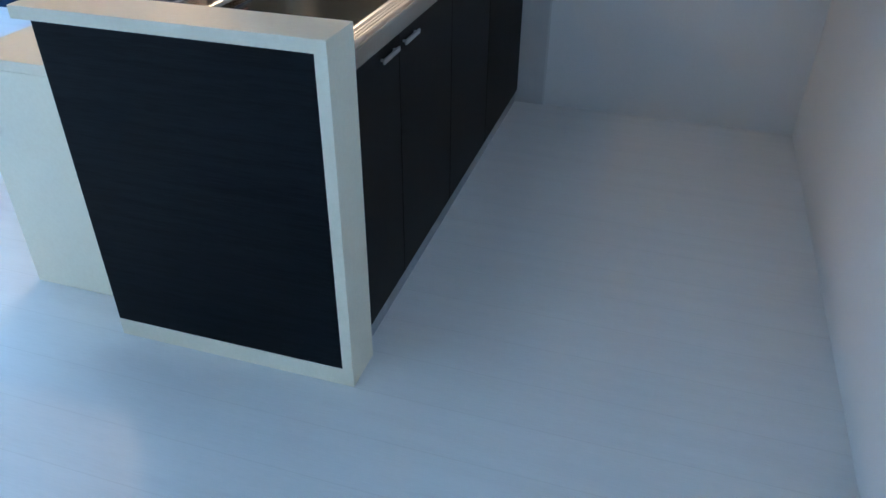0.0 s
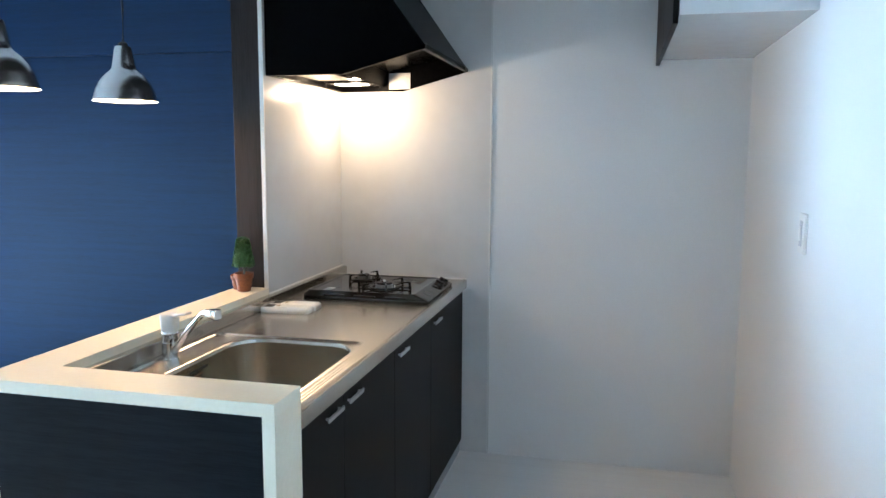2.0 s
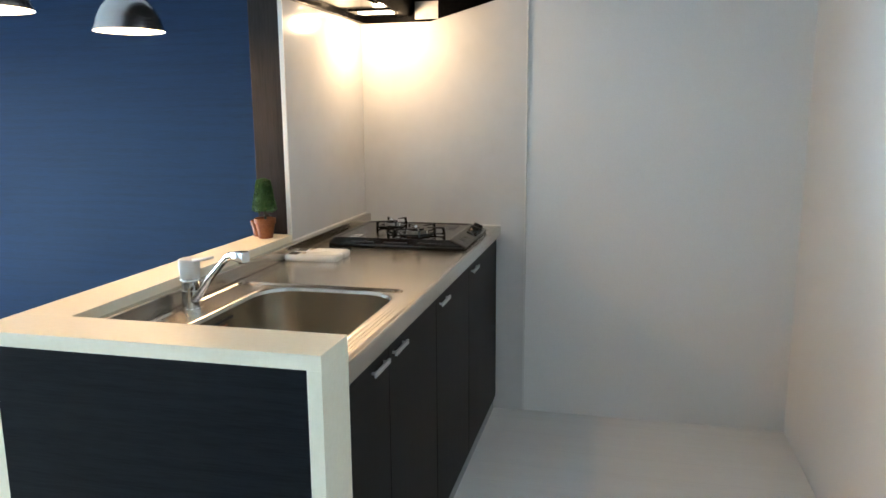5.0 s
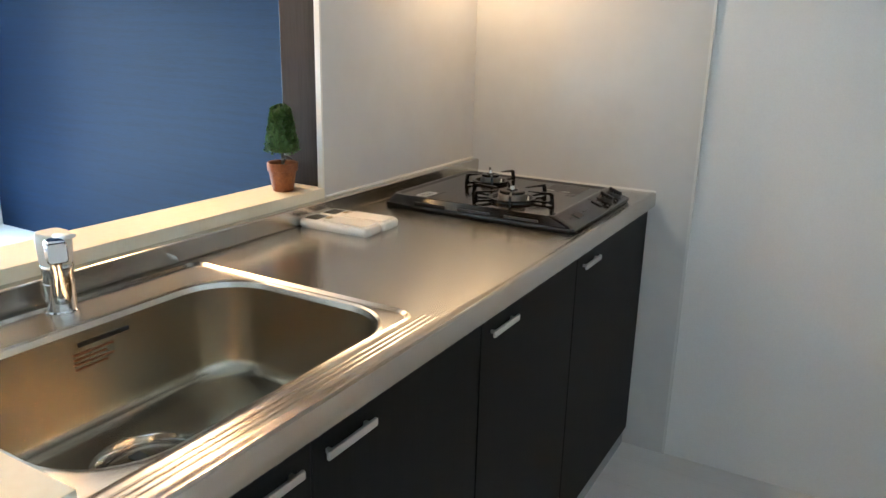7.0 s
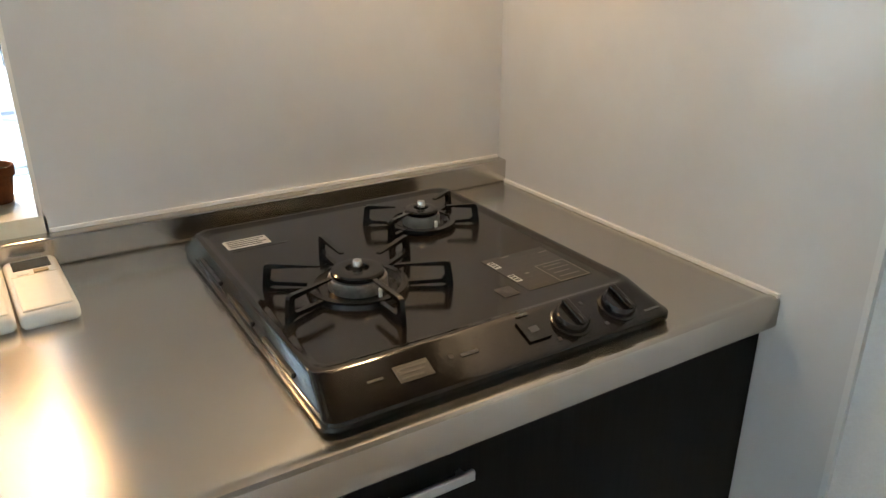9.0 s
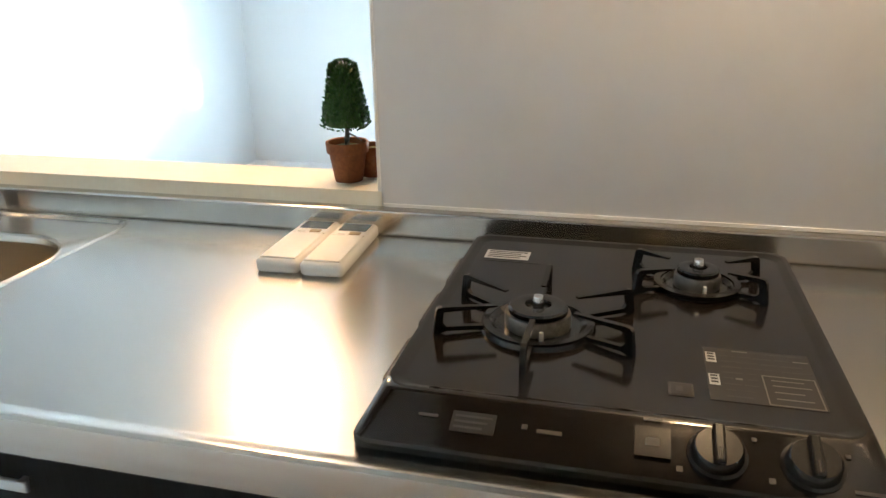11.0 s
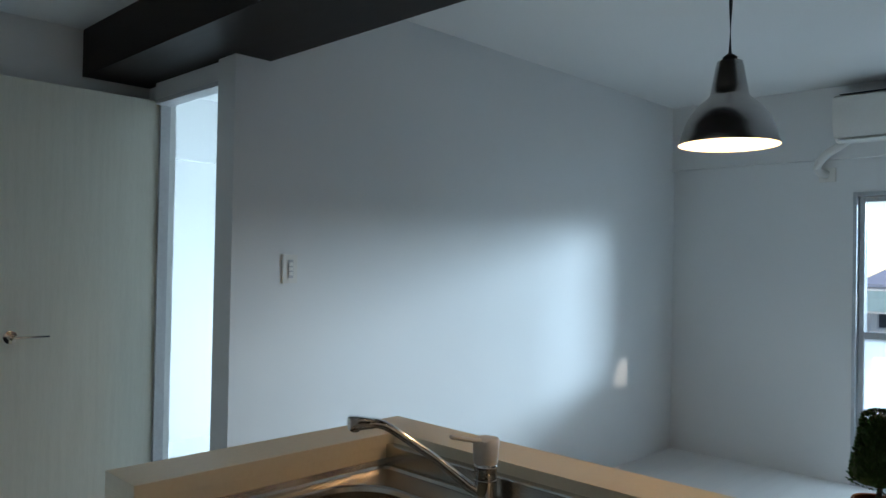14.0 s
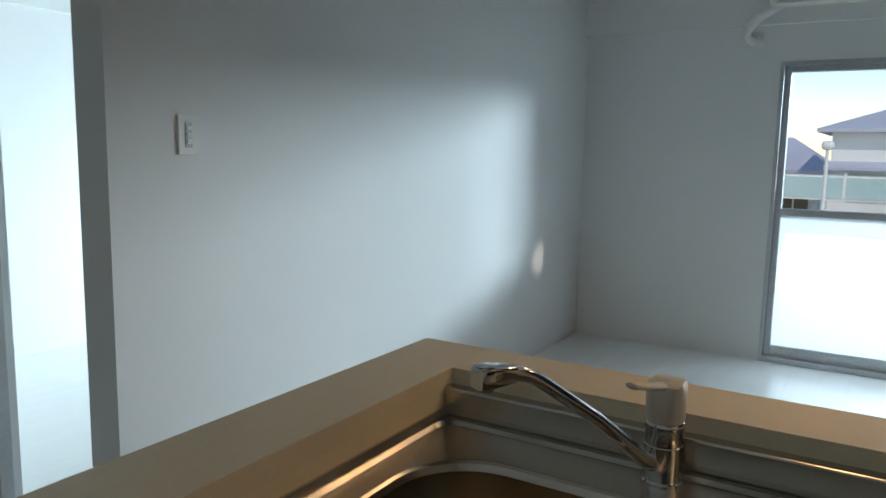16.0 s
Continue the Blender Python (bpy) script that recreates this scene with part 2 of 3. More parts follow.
def loft(bm, loops, close_start=False, close_end=False, ring=True):
    rows = [[bm.verts.new(p) for p in loop] for loop in loops]
    n = len(rows[0])
    for a, b in zip(rows, rows[1:]):
        for i in range(n if ring else n - 1):
            j = (i + 1) % n
            bm.faces.new((a[i], a[j], b[j], b[i]))
    if close_start:
        bm.faces.new(list(reversed(rows[0])))
    if close_end:
        bm.faces.new(rows[-1])
    return bm


def prism(bm, profile, y0, y1):
    """A profile of (x, z) points pulled along y."""
    return loft(bm, [[(x, y0, z) for x, z in profile], [(x, y1, z) for x, z in profile]], True, True)


def lathe(bm, profile, cx=0, cy=0, n=32, cap0=False, cap1=False):
    """A profile of (radius, z) turned about the upright through (cx, cy)."""
    loops = [[(cx + r * math.cos(2 * math.pi * k / n), cy + r * math.sin(2 * math.pi * k / n), z) for k in range(n)] for r, z in profile]
    return loft(bm, loops, cap0, cap1)


def tube(bm, pts, r, n=8, flat=1.0):
    """A round or flattened bar along a line of points."""
    pts = [Vector(p) for p in pts]
    loops = []
    for i, p in enumerate(pts):
        d = (pts[min(i + 1, len(pts) - 1)] - pts[max(i - 1, 0)]).normalized()
        side = d.cross(Vector((0, 0, 1)))
        side = side.normalized() if side.length > 1e-4 else Vector((1, 0, 0))
        up = side.cross(d).normalized()
        rr = r[i] if isinstance(r, (list, tuple)) else r
        loops.append([p + side * rr * flat * math.cos(2 * math.pi * k / n) + up * rr * math.sin(2 * math.pi * k / n) for k in range(n)])
    return loft(bm, loops, True, True)


def finish(name, bm, material, smooth=False):
    bmesh.ops.recalc_face_normals(bm, faces=bm.faces)
    me = bpy.data.meshes.new(name)
    bm.to_mesh(me)
    bm.free()
    me.materials.append(material)
    if smooth:
        me.shade_smooth()
        me.set_sharp_from_angle(angle=radians(smooth if smooth is not True else 35))
    return me


def part(name, bm, material, parent, label="", smooth=False):
    ob = new(name, finish(name, bm, material, smooth))
    ob.parent = parent
    if label:
        tagged(ob, label)
    return ob


def thing(name, label, category, group="", kind="", at=(0, 0, 0)):
    ob = new(name)
    ob.empty_display_size = 0.1
    ob.location = at
    return tagged(ob, label, category, group, kind)


def setting(name, bm, material, label, category="wall", smooth=False):
    return tagged(new(name, finish(name, bm, material, smooth)), label, category, "", "structure")


# ---- the rooms ----
XR, YB, YBLUE, XW, YW, YS = 1.227, 2.044, 2.53, -4.47, -1.104, -1.985
KZ, LZ = 2.34, 2.475
setting("floor", boxes((XW - 0.1, -3.7, -0.1, XR + 0.1, YBLUE + 0.1, 0.0)), FLOOR, "white board flooring with a faint sheen", "floor")
setting("ceiling_kitchen", boxes((-0.84, YS - 0.1, KZ, XR + 0.1, YB + 0.1, KZ + 0.1)), CEIL, "plain white papered kitchen ceiling", "ceiling")
setting("ceiling_living", boxes((XW - 0.1, -3.7, LZ, -0.84, YBLUE + 0.1, LZ + 0.1)), CEIL, "plain white papered living room ceiling", "ceiling")
setting("wall_east", boxes((XR, YS - 0.1, 0, XR + 0.1, YB + 0.1, KZ)), WHITE, "white papered kitchen side wall")
setting("wall_kitchen_end", boxes((-0.62, YB, 0, XR, YB + 0.1, KZ)), WHITE, "white papered wall behind the cooker")
setting("wall_south", boxes((-0.94, YS - 0.1, 0, XR, YS, KZ)), WHITE, "white papered wall behind the open door")
setting("wall_blue", boxes((XW, YBLUE, 0, -0.635, YBLUE + 0.1, LZ)), BLUE, "navy blue accent wall with fine horizontal streaks")
setting("wall_blue_bulkhead", boxes((XW + 0.03, YBLUE - 0.03, 2.02, -1.05, YBLUE, LZ)), BLUE, "navy blue papered bulkhead under the ceiling")
setting("wall_living", boxes((XW, YW - 0.1, 0, -0.888, YW, LZ)), WHITE, "white papered living room wall in soft window light")
_b = boxes((XW - 0.12, YW - 0.1, 0, XW, 0.09, LZ), (XW - 0.12, 2.26, 0, XW, YBLUE + 0.1, LZ), (XW - 0.12, 0.09, 1.81, XW, 2.26, LZ))
setting("wall_window", _b, WHITE, "white papered wall around the balcony window")
setting("wall_window_bulkhead", boxes((XW, YW, 2.02, XW + 0.035, YBLUE, LZ)), WHITE, "white papered bulkhead over the window")
setting("wall_door", boxes((-1.01, YW - 0.134, 0, -0.8885, YW - 0.1, 2.13), (-1.01, YS - 0.1, 0, -0.94, -1.85, 2.13), (-1.01, -1.85, 2.05, -0.91, YW - 0.134, 2.13)), WHITE, "white papered wall around the doorway")
setting("wall_side_room_back", boxes((XW, -3.7, 0, -1.0, -3.6, LZ)), WHITE, "white wall of the bright side room")
setting("wall_side_room_bulkhead", boxes((XW, -3.6, 2.02, -1.0, -3.55, LZ)), WHITE, "white bulkhead of the side room")
setting("wall_side_room_end", boxes((-1.01, -3.6, 0, -0.91, YS - 0.1, LZ)), WHITE, "white end wall of the side room")
setting("wall_side_room_window", boxes((XW - 0.1, -3.7, 0, XW, -3.4, LZ), (XW - 0.1, -1.8, 0, XW, YW - 0.1, LZ), (XW - 0.1, -3.4, 1.86, XW, -1.8, LZ)), WHITE, "white wall around the side room window")
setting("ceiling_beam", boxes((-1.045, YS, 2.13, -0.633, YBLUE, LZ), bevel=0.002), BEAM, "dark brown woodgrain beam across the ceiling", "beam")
setting("column_wall", boxes((-0.765, 1.25, 0, -0.644, YBLUE, 2.13), bevel=0.002), BROWN, "dark brown woodgrain end of the short wall", "wall")
setting("kitchen_panel_side", boxes((-0.644, 1.246, 0.900, -0.632, YB, KZ)), PANEL, "glossy white kitchen wall panel beside the cooker", "wall panel")
setting("kitchen_panel_back", boxes((-0.632, YB - 0.006, 0.0, 0.104, YB, KZ)), PANEL, "glossy white kitchen wall panel behind the cooker", "wall panel")
setting("joint_strip", boxes((0.104, YB - 0.009, 0.0, 0.112, YB, KZ)), GROUT, "thin grey joint strip on the wall", "trim")
setting("panel_edge_trim", boxes((-0.647, 1.240, 0.925, -0.631, 1.246, 2.16)), PLASTIC, "thin white edge trim of the wall panel", "trim")
setting("panel_sealant", boxes((-0.606, YB - 0.011, 0.8565, -0.002, YB - 0.006, 0.862), (-0.632, 1.25, 0.9000, -0.628, YB - 0.010, 0.9055)), PLASTIC, "white sealant line above the worktop", "trim")
setting("duct_box", boxes((-0.632, 1.30, 2.16, -0.30, YB - 0.006, KZ)), WHITE, "white boxed duct above the cooker hood", "bulkhead")

# ---- the doorway and its open door ----
casing = tagged(thing("door_1", "grey-white frame of the open doorway", "doorway", kind="structure"))
part("jamb", boxes((-0.975, -1.85, 0, -0.928, -1.832, 2.05), bevel=0.002), CASING, casing)
part("jamb", boxes((-1.005, YW - 0.144, 0, -0.91, YW - 0.134, 2.05), bevel=0.002), CASING, casing)
part("head", boxes((-0.975, -1.832, 2.03, -0.900, YW - 0.144, 2.05), bevel=0.002), CASING, casing)
door = thing("open_door", "plain white woodgrain door standing wide open", "door")
part("leaf", boxes((-0.940, -1.890, 0.012, -0.268, -1.855, 2.052), bevel=0.003), DOORLEAF, door)
hd = part("door_handle", lathe(bmesh.new(), [(0.0005, 0), (0.026, 0.0), (0.026, 0.008), (0.012, 0.010), (0.011, 0.04), (0.0005, 0.042)], n=24), CHROME, door, "satin metal lever handle", True)
hd.matrix_basis = pose(-0.335, -1.855, 0.998, -90, 0, 0)
part("lever", tube(bmesh.new(), [(0, 0, 0.035), (-0.03, 0, 0.037), (-0.136, 0, 0.037)], [0.010, 0.009, 0.008], 10, 0.7), CHROME, hd, "", True)
part("latch_plate", boxes((-0.268, -1.884, 0.93, -0.2665, -1.861, 1.08)), CHROME, door)
for hz in (0.25, 1.80):
    part("hinge", lathe(bmesh.new(), [(0.0005, hz), (0.007, hz), (0.007, hz + 0.09), (0.0005, hz + 0.09)], -0.936, -1.848, 12), CASING, door, "", True)

# ---- the balcony window ----
win = tagged(thing("window_1", "tall aluminium balcony window with its sashes slid aside", "window", kind="structure"))
fr = boxes((XW - 0.11, 0.09, 0.0, XW + 0.004, 0.113, 1.81), (XW - 0.11, 2.225, 0.0, XW + 0.004, 2.26, 1.81), (XW - 0.11, 0.113, 1.785, XW + 0.004, 2.225, 1.81), (XW - 0.11, 0.113, 0.0, XW + 0.004, 2.225, 0.035), bevel=0.002)
part("window_frame", fr, FRAME, win)
part("track", boxes((XW - 0.04, 0.125, 0.035, XW - 0.034, 2.225, 0.045), (XW - 0.075, 0.125, 0.035, XW - 0.069, 2.225, 0.045)), FRAME, win)


def sash(x, y0, y1, lower, words):
    s = part("sash", boxes((x - 0.028, y0, 0.04, x, y0 + 0.034, 1.78), (x - 0.028, y1 - 0.034, 0.04, x, y1, 1.78), (x - 0.028, y0 + 0.034, 1.752, x, y1 - 0.034, 1.78), (x - 0.028, y0 + 0.034, 0.04, x, y1 - 0.034, 0.10), (x - 0.028, y0 + 0.034, 0.905, x, y1 - 0.034, 0.945), bevel=0.003), FRAME, win)
    a = part("pane", boxes((x - 0.016, y0 + 0.034, 0.945, x - 0.012, y1 - 0.034, 1.752)), GLASS, s, "clear upper pane")
    b = part("pane", boxes((x - 0.016, y0 + 0.034, 0.10, x - 0.012, y1 - 0.034, 0.905)), lower, s, words)
    a.visible_shadow = False
    b.visible_shadow = lower is FROST


sash(XW - 0.035, 0.115, 1.21, FROST, "frosted lower pane")
sash(XW - 0.07, 0.115, 1.21, GLASS, "lower pane")

# ---- the island counter ----
CEND = 0.133
end = tagged(thing("counter_surround", "cream laminate end and ledge framing the kitchen counter", "counter"))
part("end_panel", boxes((-0.712, 0.004, 0, 0.003, CEND, 0.895)), CREAM, end)
part("frame_border", boxes((-0.026, 0.0, 0.0, 0.003, 0.004, 0.895), (-0.712, 0.0, 0.0, -0.026, 0.004, 0.055)), CREAM, end)
part("dark_inlay", boxes((-0.7121, 0.0015, 0.055, -0.027, 0.0035, 0.895)), DARKWOOD, end, "almost black woodgrain inlay panel")
part("end_top", boxes((-0.765, 0.0, 0.895, 0.003, CEND, 0.925), bevel=0.0008), CREAM, end)
part("ledge", boxes((-0.765, CEND, 0.895, -0.632, 1.25, 0.925), bevel=0.0008), CREAM, end)
part("low_wall", boxes((-0.712, CEND, 0.0, -0.64, 1.25, 0.895)), CREAM, end)
table = thing("dining_counter", "low cream laminate dining counter on a slab leg", "table")
part("tabletop", boxes((-1.13, 0.136, 0.70, -0.7135, 1.245, 0.73), bevel=0.002), CREAM, table)
part("leg", boxes((-1.13, 0.136, 0.0, -0.7135, 0.170, 0.70), bevel=0.002), CREAM, table)
part("leg", boxes((-1.13, 1.211, 0.0, -0.7135, 1.245, 0.70), bevel=0.002), CREAM, table)

# ---- the base cabinets ----
gaps = [CEND + 0.002, 0.458, 0.930, 1.424, YB - 0.008]
for i, (y0, y1) in enumerate(zip(gaps, gaps[1:])):
    c = thing("base_cabinet", "matt black kitchen base cabinet under the steel worktop", "cabinet", "base cabinets in a row")
    part("body", boxes((-0.595, y0 + 0.001, 0.0585, -0.040, y1 - 0.001, 0.63 if i < 2 else 0.808)), DOORMAT, c)
    d = part("door", boxes((-0.039, y0 + 0.0015, 0.060, -0.019, y1 - 0.0015, 0.808), bevel=0.0015), DOORMAT, c)
    hz = 0.772
    hy0 = {0: y1 - 0.138, 1: y0 + 0.018, 2: y0 + 0.030, 3: y0 + 0.031}[i]
    h = part("handle", boxes((-0.010, hy0, hz - 0.0065, -0.004, hy0 + 0.110, hz + 0.0065), bevel=0.002), ALU, d, "flat satin metal bar handle")
    part("handle_post", boxes((-0.019, hy0 + 0.010, hz - 0.003, -0.010, hy0 + 0.016, hz + 0.003)), ALU, d)
    part("handle_post", boxes((-0.019, hy0 + 0.094, hz - 0.003, -0.010, hy0 + 0.100, hz + 0.003)), ALU, d)
tagged(new("cabinet_plinth", finish("cabinet_plinth", boxes((-0.09, CEND + 0.001, 0.0, -0.028, YB - 0.012, 0.0575)), PLINTH)), "grey plinth set back under the cabinets", "plinth")

# ---- the steel worktop with its sink ----
wt = thing("steel_worktop", "brushed stainless steel worktop with a pressed sink", "worktop", at=(0, 0, 0.006))
W0, W1, L0, L1 = -0.612, -0.026, CEND + 0.001, YB - 0.0065
cx, cy = (W0 + W1) / 2, (L0 + L1) / 2
SX, SY, SHX, SHY = -0.286, 0.485, 0.203, 0.286
outer = rounded(cx, cy, (W1 - W0) / 2, (L1 - L0) / 2, 0.001, 0.85)
DX, DY, DHX, DHY = -0.331, 0.468, 0.264, 0.327
plate = [outer, rounded(DX, DY, DHX + 0.003, DHY + 0.003, 0.038, 0.8500), rounded(DX, DY, DHX, DHY, 0.035, 0.8500), rounded(DX, DY, DHX - 0.005, DHY - 0.005, 0.032, 0.8515), rounded(DX, DY, DHX - 0.011, DHY - 0.011, 0.03, 0.8465), rounded(SX, SY, SHX + 0.010, SHY + 0.008, 0.115, 0.8465), rounded(SX, SY, SHX + 0.004, SHY + 0.004, 0.11, 0.8485), rounded(SX, SY, SHX, SHY, 0.108, 0.8455), rounded(SX, SY, SHX - 0.003, SHY - 0.003, 0.105, 0.836)]
part("top", loft(bmesh.new(), plate), STEEL, wt, "", 25)
bowl = [rounded(SX, SY, SHX - 0.003, SHY - 0.003, 0.105, 0.836), rounded(SX, SY, SHX - 0.012, SHY - 0.012, 0.10, 0.70), rounded(SX, SY, SHX - 0.020, SHY - 0.020, 0.095, 0.678), rounded(SX, SY, SHX - 0.036, SHY - 0.036, 0.08, 0.668), rounded(SX - 0.05, SY - 0.03, 0.10, 0.11, 0.099, 0.663), rounded(SX - 0.05, SY - 0.03, 0.088, 0.088, 0.0879, 0.660)]
bw = part("sink_bowl", loft(bmesh.new(), bowl), SINK, wt, "deep rounded steel sink bowl", 40)
dx, dy = SX - 0.05, SY - 0.03
part("drain_ring", lathe(bmesh.new(), [(0.089, 0.660), (0.086, 0.664), (0.078, 0.664), (0.074, 0.657), (0.072, 0.640)], dx, dy, 40), CHROME, bw, "", True)
part("drain_lid", lathe(bmesh.new(), [(0.0005, 0.654), (0.05, 0.655), (0.066, 0.651), (0.068, 0.645), (0.0005, 0.640)], dx, dy, 40), SINK, bw, "", True)
part("drain_slot", boxes((dx - 0.045, dy - 0.006, 0.6545, dx - 0.012, dy + 0.014, 0.6562)), INKDARK, bw)
part("overflow_slot", boxes((SX - SHX + 0.0035, SY - 0.030, 0.812, SX - SHX + 0.0060, SY + 0.062, 0.819)), INKDARK, bw)
for q in range(4):
    part("notice_line", boxes((SX - SHX + 0.0045, SY - 0.040, 0.800 - 0.008 * q, SX - SHX + 0.0078, SY + 0.030 - 0.012 * (q % 2), 0.8025 - 0.008 * q)), TERRA, bw, "faint brown printed notice")
lip = [(-0.027, 0.84), (-0.026, 0.8502), (-0.018, 0.8504), (-0.014, 0.8522), (-0.007, 0.8524), (-0.002, 0.850), (0.0, 0.845), (0.0, 0.811), (-0.003, 0.807), (-0.026, 0.807)]
part("front_edge", prism(bmesh.new(), lip, L0, L1), STEEL, wt, "", 25)
for k in range(3):
    xr = -0.035 - 0.010 * k
    part("drip_ridge", prism(bmesh.new(), [(xr - 0.0034, 0.8498), (xr - 0.0012, 0.8507), (xr + 0.0012, 0.8507), (xr + 0.0034, 0.8498)], 0.16, 0.79), STEEL, wt, "", 60)
up = [(-0.6100, 0.8495), (-0.6078, 0.8512), (-0.6070, 0.8540), (-0.6068, 0.8905), (-0.6082, 0.8928), (-0.6105, 0.8935), (-0.6310, 0.8935), (-0.6310, 0.8495)]
part("upstand", prism(bmesh.new(), up, L0, L1), STEEL, wt)
part("end_lip", loft(bmesh.new(), [[(x, L0, 0.85), (x, L0, 0.862), (x, L0 + 0.004, 0.862), (x, L0 + 0.008, 0.8505)] for x in (-0.608, -0.004)], ring=False), STEEL, wt, "", 50)

# ---- mixer tap ----
tap = thing("mixer_tap", "chrome single-lever mixer tap with an ivory lever", "tap", at=(0, 0, 0.006))
FX, FY = -0.565, 0.487
part("base_flange", lathe(bmesh.new(), [(0.0005, 0.846), (0.0265, 0.846), (0.0265, 0.850), (0.0245, 0.852), (0.0005, 0.853)], FX, FY), CHROME, tap, "", True)
part("body", lathe(bmesh.new(), [(0.0005, 0.851), (0.0235, 0.851), (0.0235, 0.897), (0.0225, 0.898), (0.0225, 0.900), (0.0235, 0.901), (0.0235, 0.918), (0.0250, 0.920), (0.0250, 0.927), (0.0235, 0.929), (0.0005, 0.929)], FX, FY), CHROME, tap, "", 40)
sp = [(FX + 0.010, FY - 0.006, 0.872), (FX + 0.030, FY - 0.018, 0.884), (-0.47, 0.428, 0.948), (-0.415, 0.393, 0.993), (-0.400, 0.383, 1.005), (-0.388, 0.376, 1.013), (-0.376, 0.368, 1.0175), (-0.360, 0.358, 1.0195)]
spout = part("spout", tube(bmesh.new(), sp, [0.0125, 0.0110, 0.0086, 0.0082, 0.0085, 0.0090, 0.0096, 0.0100], 16), CHROME, tap, "", 50)
hx, hy = Vector((-0.324 + 0.372, 0.343 - 0.366)).normalized()


def spout_loop(along, half, low, high):
    """An upright rounded section across the spout's line, a little way along it."""
    c, w, r = (low + high) / 2, (high - low) / 2, 0.004
    ring = rounded(0, 0, half, w, min(r, w * 0.9), 0, 4)
    return [(-0.372 + hx * along - hy * u, 0.366 + hy * along + hx * u, c + v) for u, v, _ in ring]


head = [spout_loop(*row) for row in ((0.004, 0.0095, 1.009, 1.028), (0.014, 0.0115, 1.009, 1.030), (0.034, 0.0125, 1.008, 1.033), (0.050, 0.0125, 1.006, 1.034), (0.0535, 0.0110, 1.008, 1.032))]
part("spout_head", loft(bmesh.new(), head, True, True), CHROME, spout, "", 40)
part("nozzle", lathe(bmesh.new(), [(0.0005, 1.0045), (0.0085, 1.0045), (0.0092, 1.0055), (0.0092, 1.010), (0.0005, 1.010)], -0.372 + hx * 0.041, 0.366 + hy * 0.041, 20), CHROME, spout, "", True)
lv = bmesh.new()
loft(lv, [rounded(FX, FY, 0.0215, 0.0215, 0.020, 0.929, 5), rounded(FX, FY, 0.0235, 0.0235, 0.019, 0.932, 5), rounded(FX, FY, 0.0235, 0.0235, 0.014, 0.968, 5), rounded(FX - 0.001, FY, 0.0225, 0.0225, 0.012, 0.977, 5), rounded(FX - 0.003, FY, 0.019, 0.020, 0.010, 0.981, 5)], True, True)
lever = part("lever", lv, PLASTIC, tap, "ivory plastic lever", 40)
arm = [(FX + 0.004, FY - 0.001, 0.9745), (FX + 0.030, FY - 0.008, 0.979), (FX + 0.058, FY - 0.016, 0.9855), (FX + 0.078, FY - 0.0215, 0.9905), (FX + 0.081, FY - 0.0222, 0.9912)]
part("lever_arm", tube(bmesh.new(), arm, [0.0052, 0.0050, 0.0046, 0.0044, 0.003], 12, 2.2), PLASTIC, lever, "", 60)

# ---- gas hob ----
hob = thing("gas_hob", "smoked glass two-burner gas hob set in the worktop", "hob", at=(-0.004, 0.005, 0.006))
HX0, HX1, HY0, HY1 = -0.564, -0.028, 1.411, 1.867
hcx, hcy, hhx, hhy = (HX0 + HX1) / 2, (HY0 + HY1) / 2, (HX1 - HX0) / 2, (HY1 - HY0) / 2
tcx, thx = (-0.542 - 0.088) / 2, (0.542 - 0.088) / 2
foot = [(hhx - 0.004, hhy - 0.004, 0.014, 0.8505), (hhx, hhy, 0.016, 0.854), (hhx, hhy, 0.016, 0.861), (hhx - 0.001, hhy - 0.001, 0.016, 0.8635), (hhx - 0.004, hhy - 0.003, 0.018, 0.865)]
lo = [rounded(hcx, hcy, a, b, c, z, 5) for a, b, c, z in foot]
crest = rounded(tcx, hcy, thx + 0.004, hhy - 0.012, 0.02, 0.8845, 5)
for f in (0.10, 0.88, 0.96):
    lo.append([tuple(p + (q - p) * f for p, q in zip(a, b)) for a, b in zip(lo[4], crest)])
lo += [rounded(tcx, hcy, thx + 0.003, hhy - 0.013, 0.02, 0.8850, 5), rounded(tcx, hcy, thx - 0.002, hhy - 0.017, 0.02, 0.8852, 5), rounded(tcx, hcy, thx - 0.004, hhy - 0.019, 0.02, 0.8848, 5), rounded(tcx, hcy, thx - 0.011, hhy - 0.026, 0.018, 0.8817, 5), rounded(tcx, hcy, thx - 0.014, hhy - 0.029, 0.018, 0.8815, 5)]
part("top_plate", loft(bmesh.new(), lo, True, True), HOB, hob, "", 30)
for k in range(3):
    part("air_slot", boxes((-0.47 + 0.13 * k, HY0 + 0.0022, 0.8668, -0.38 + 0.13 * k, HY0 + 0.006, 0.8725)), INKDARK, hob)


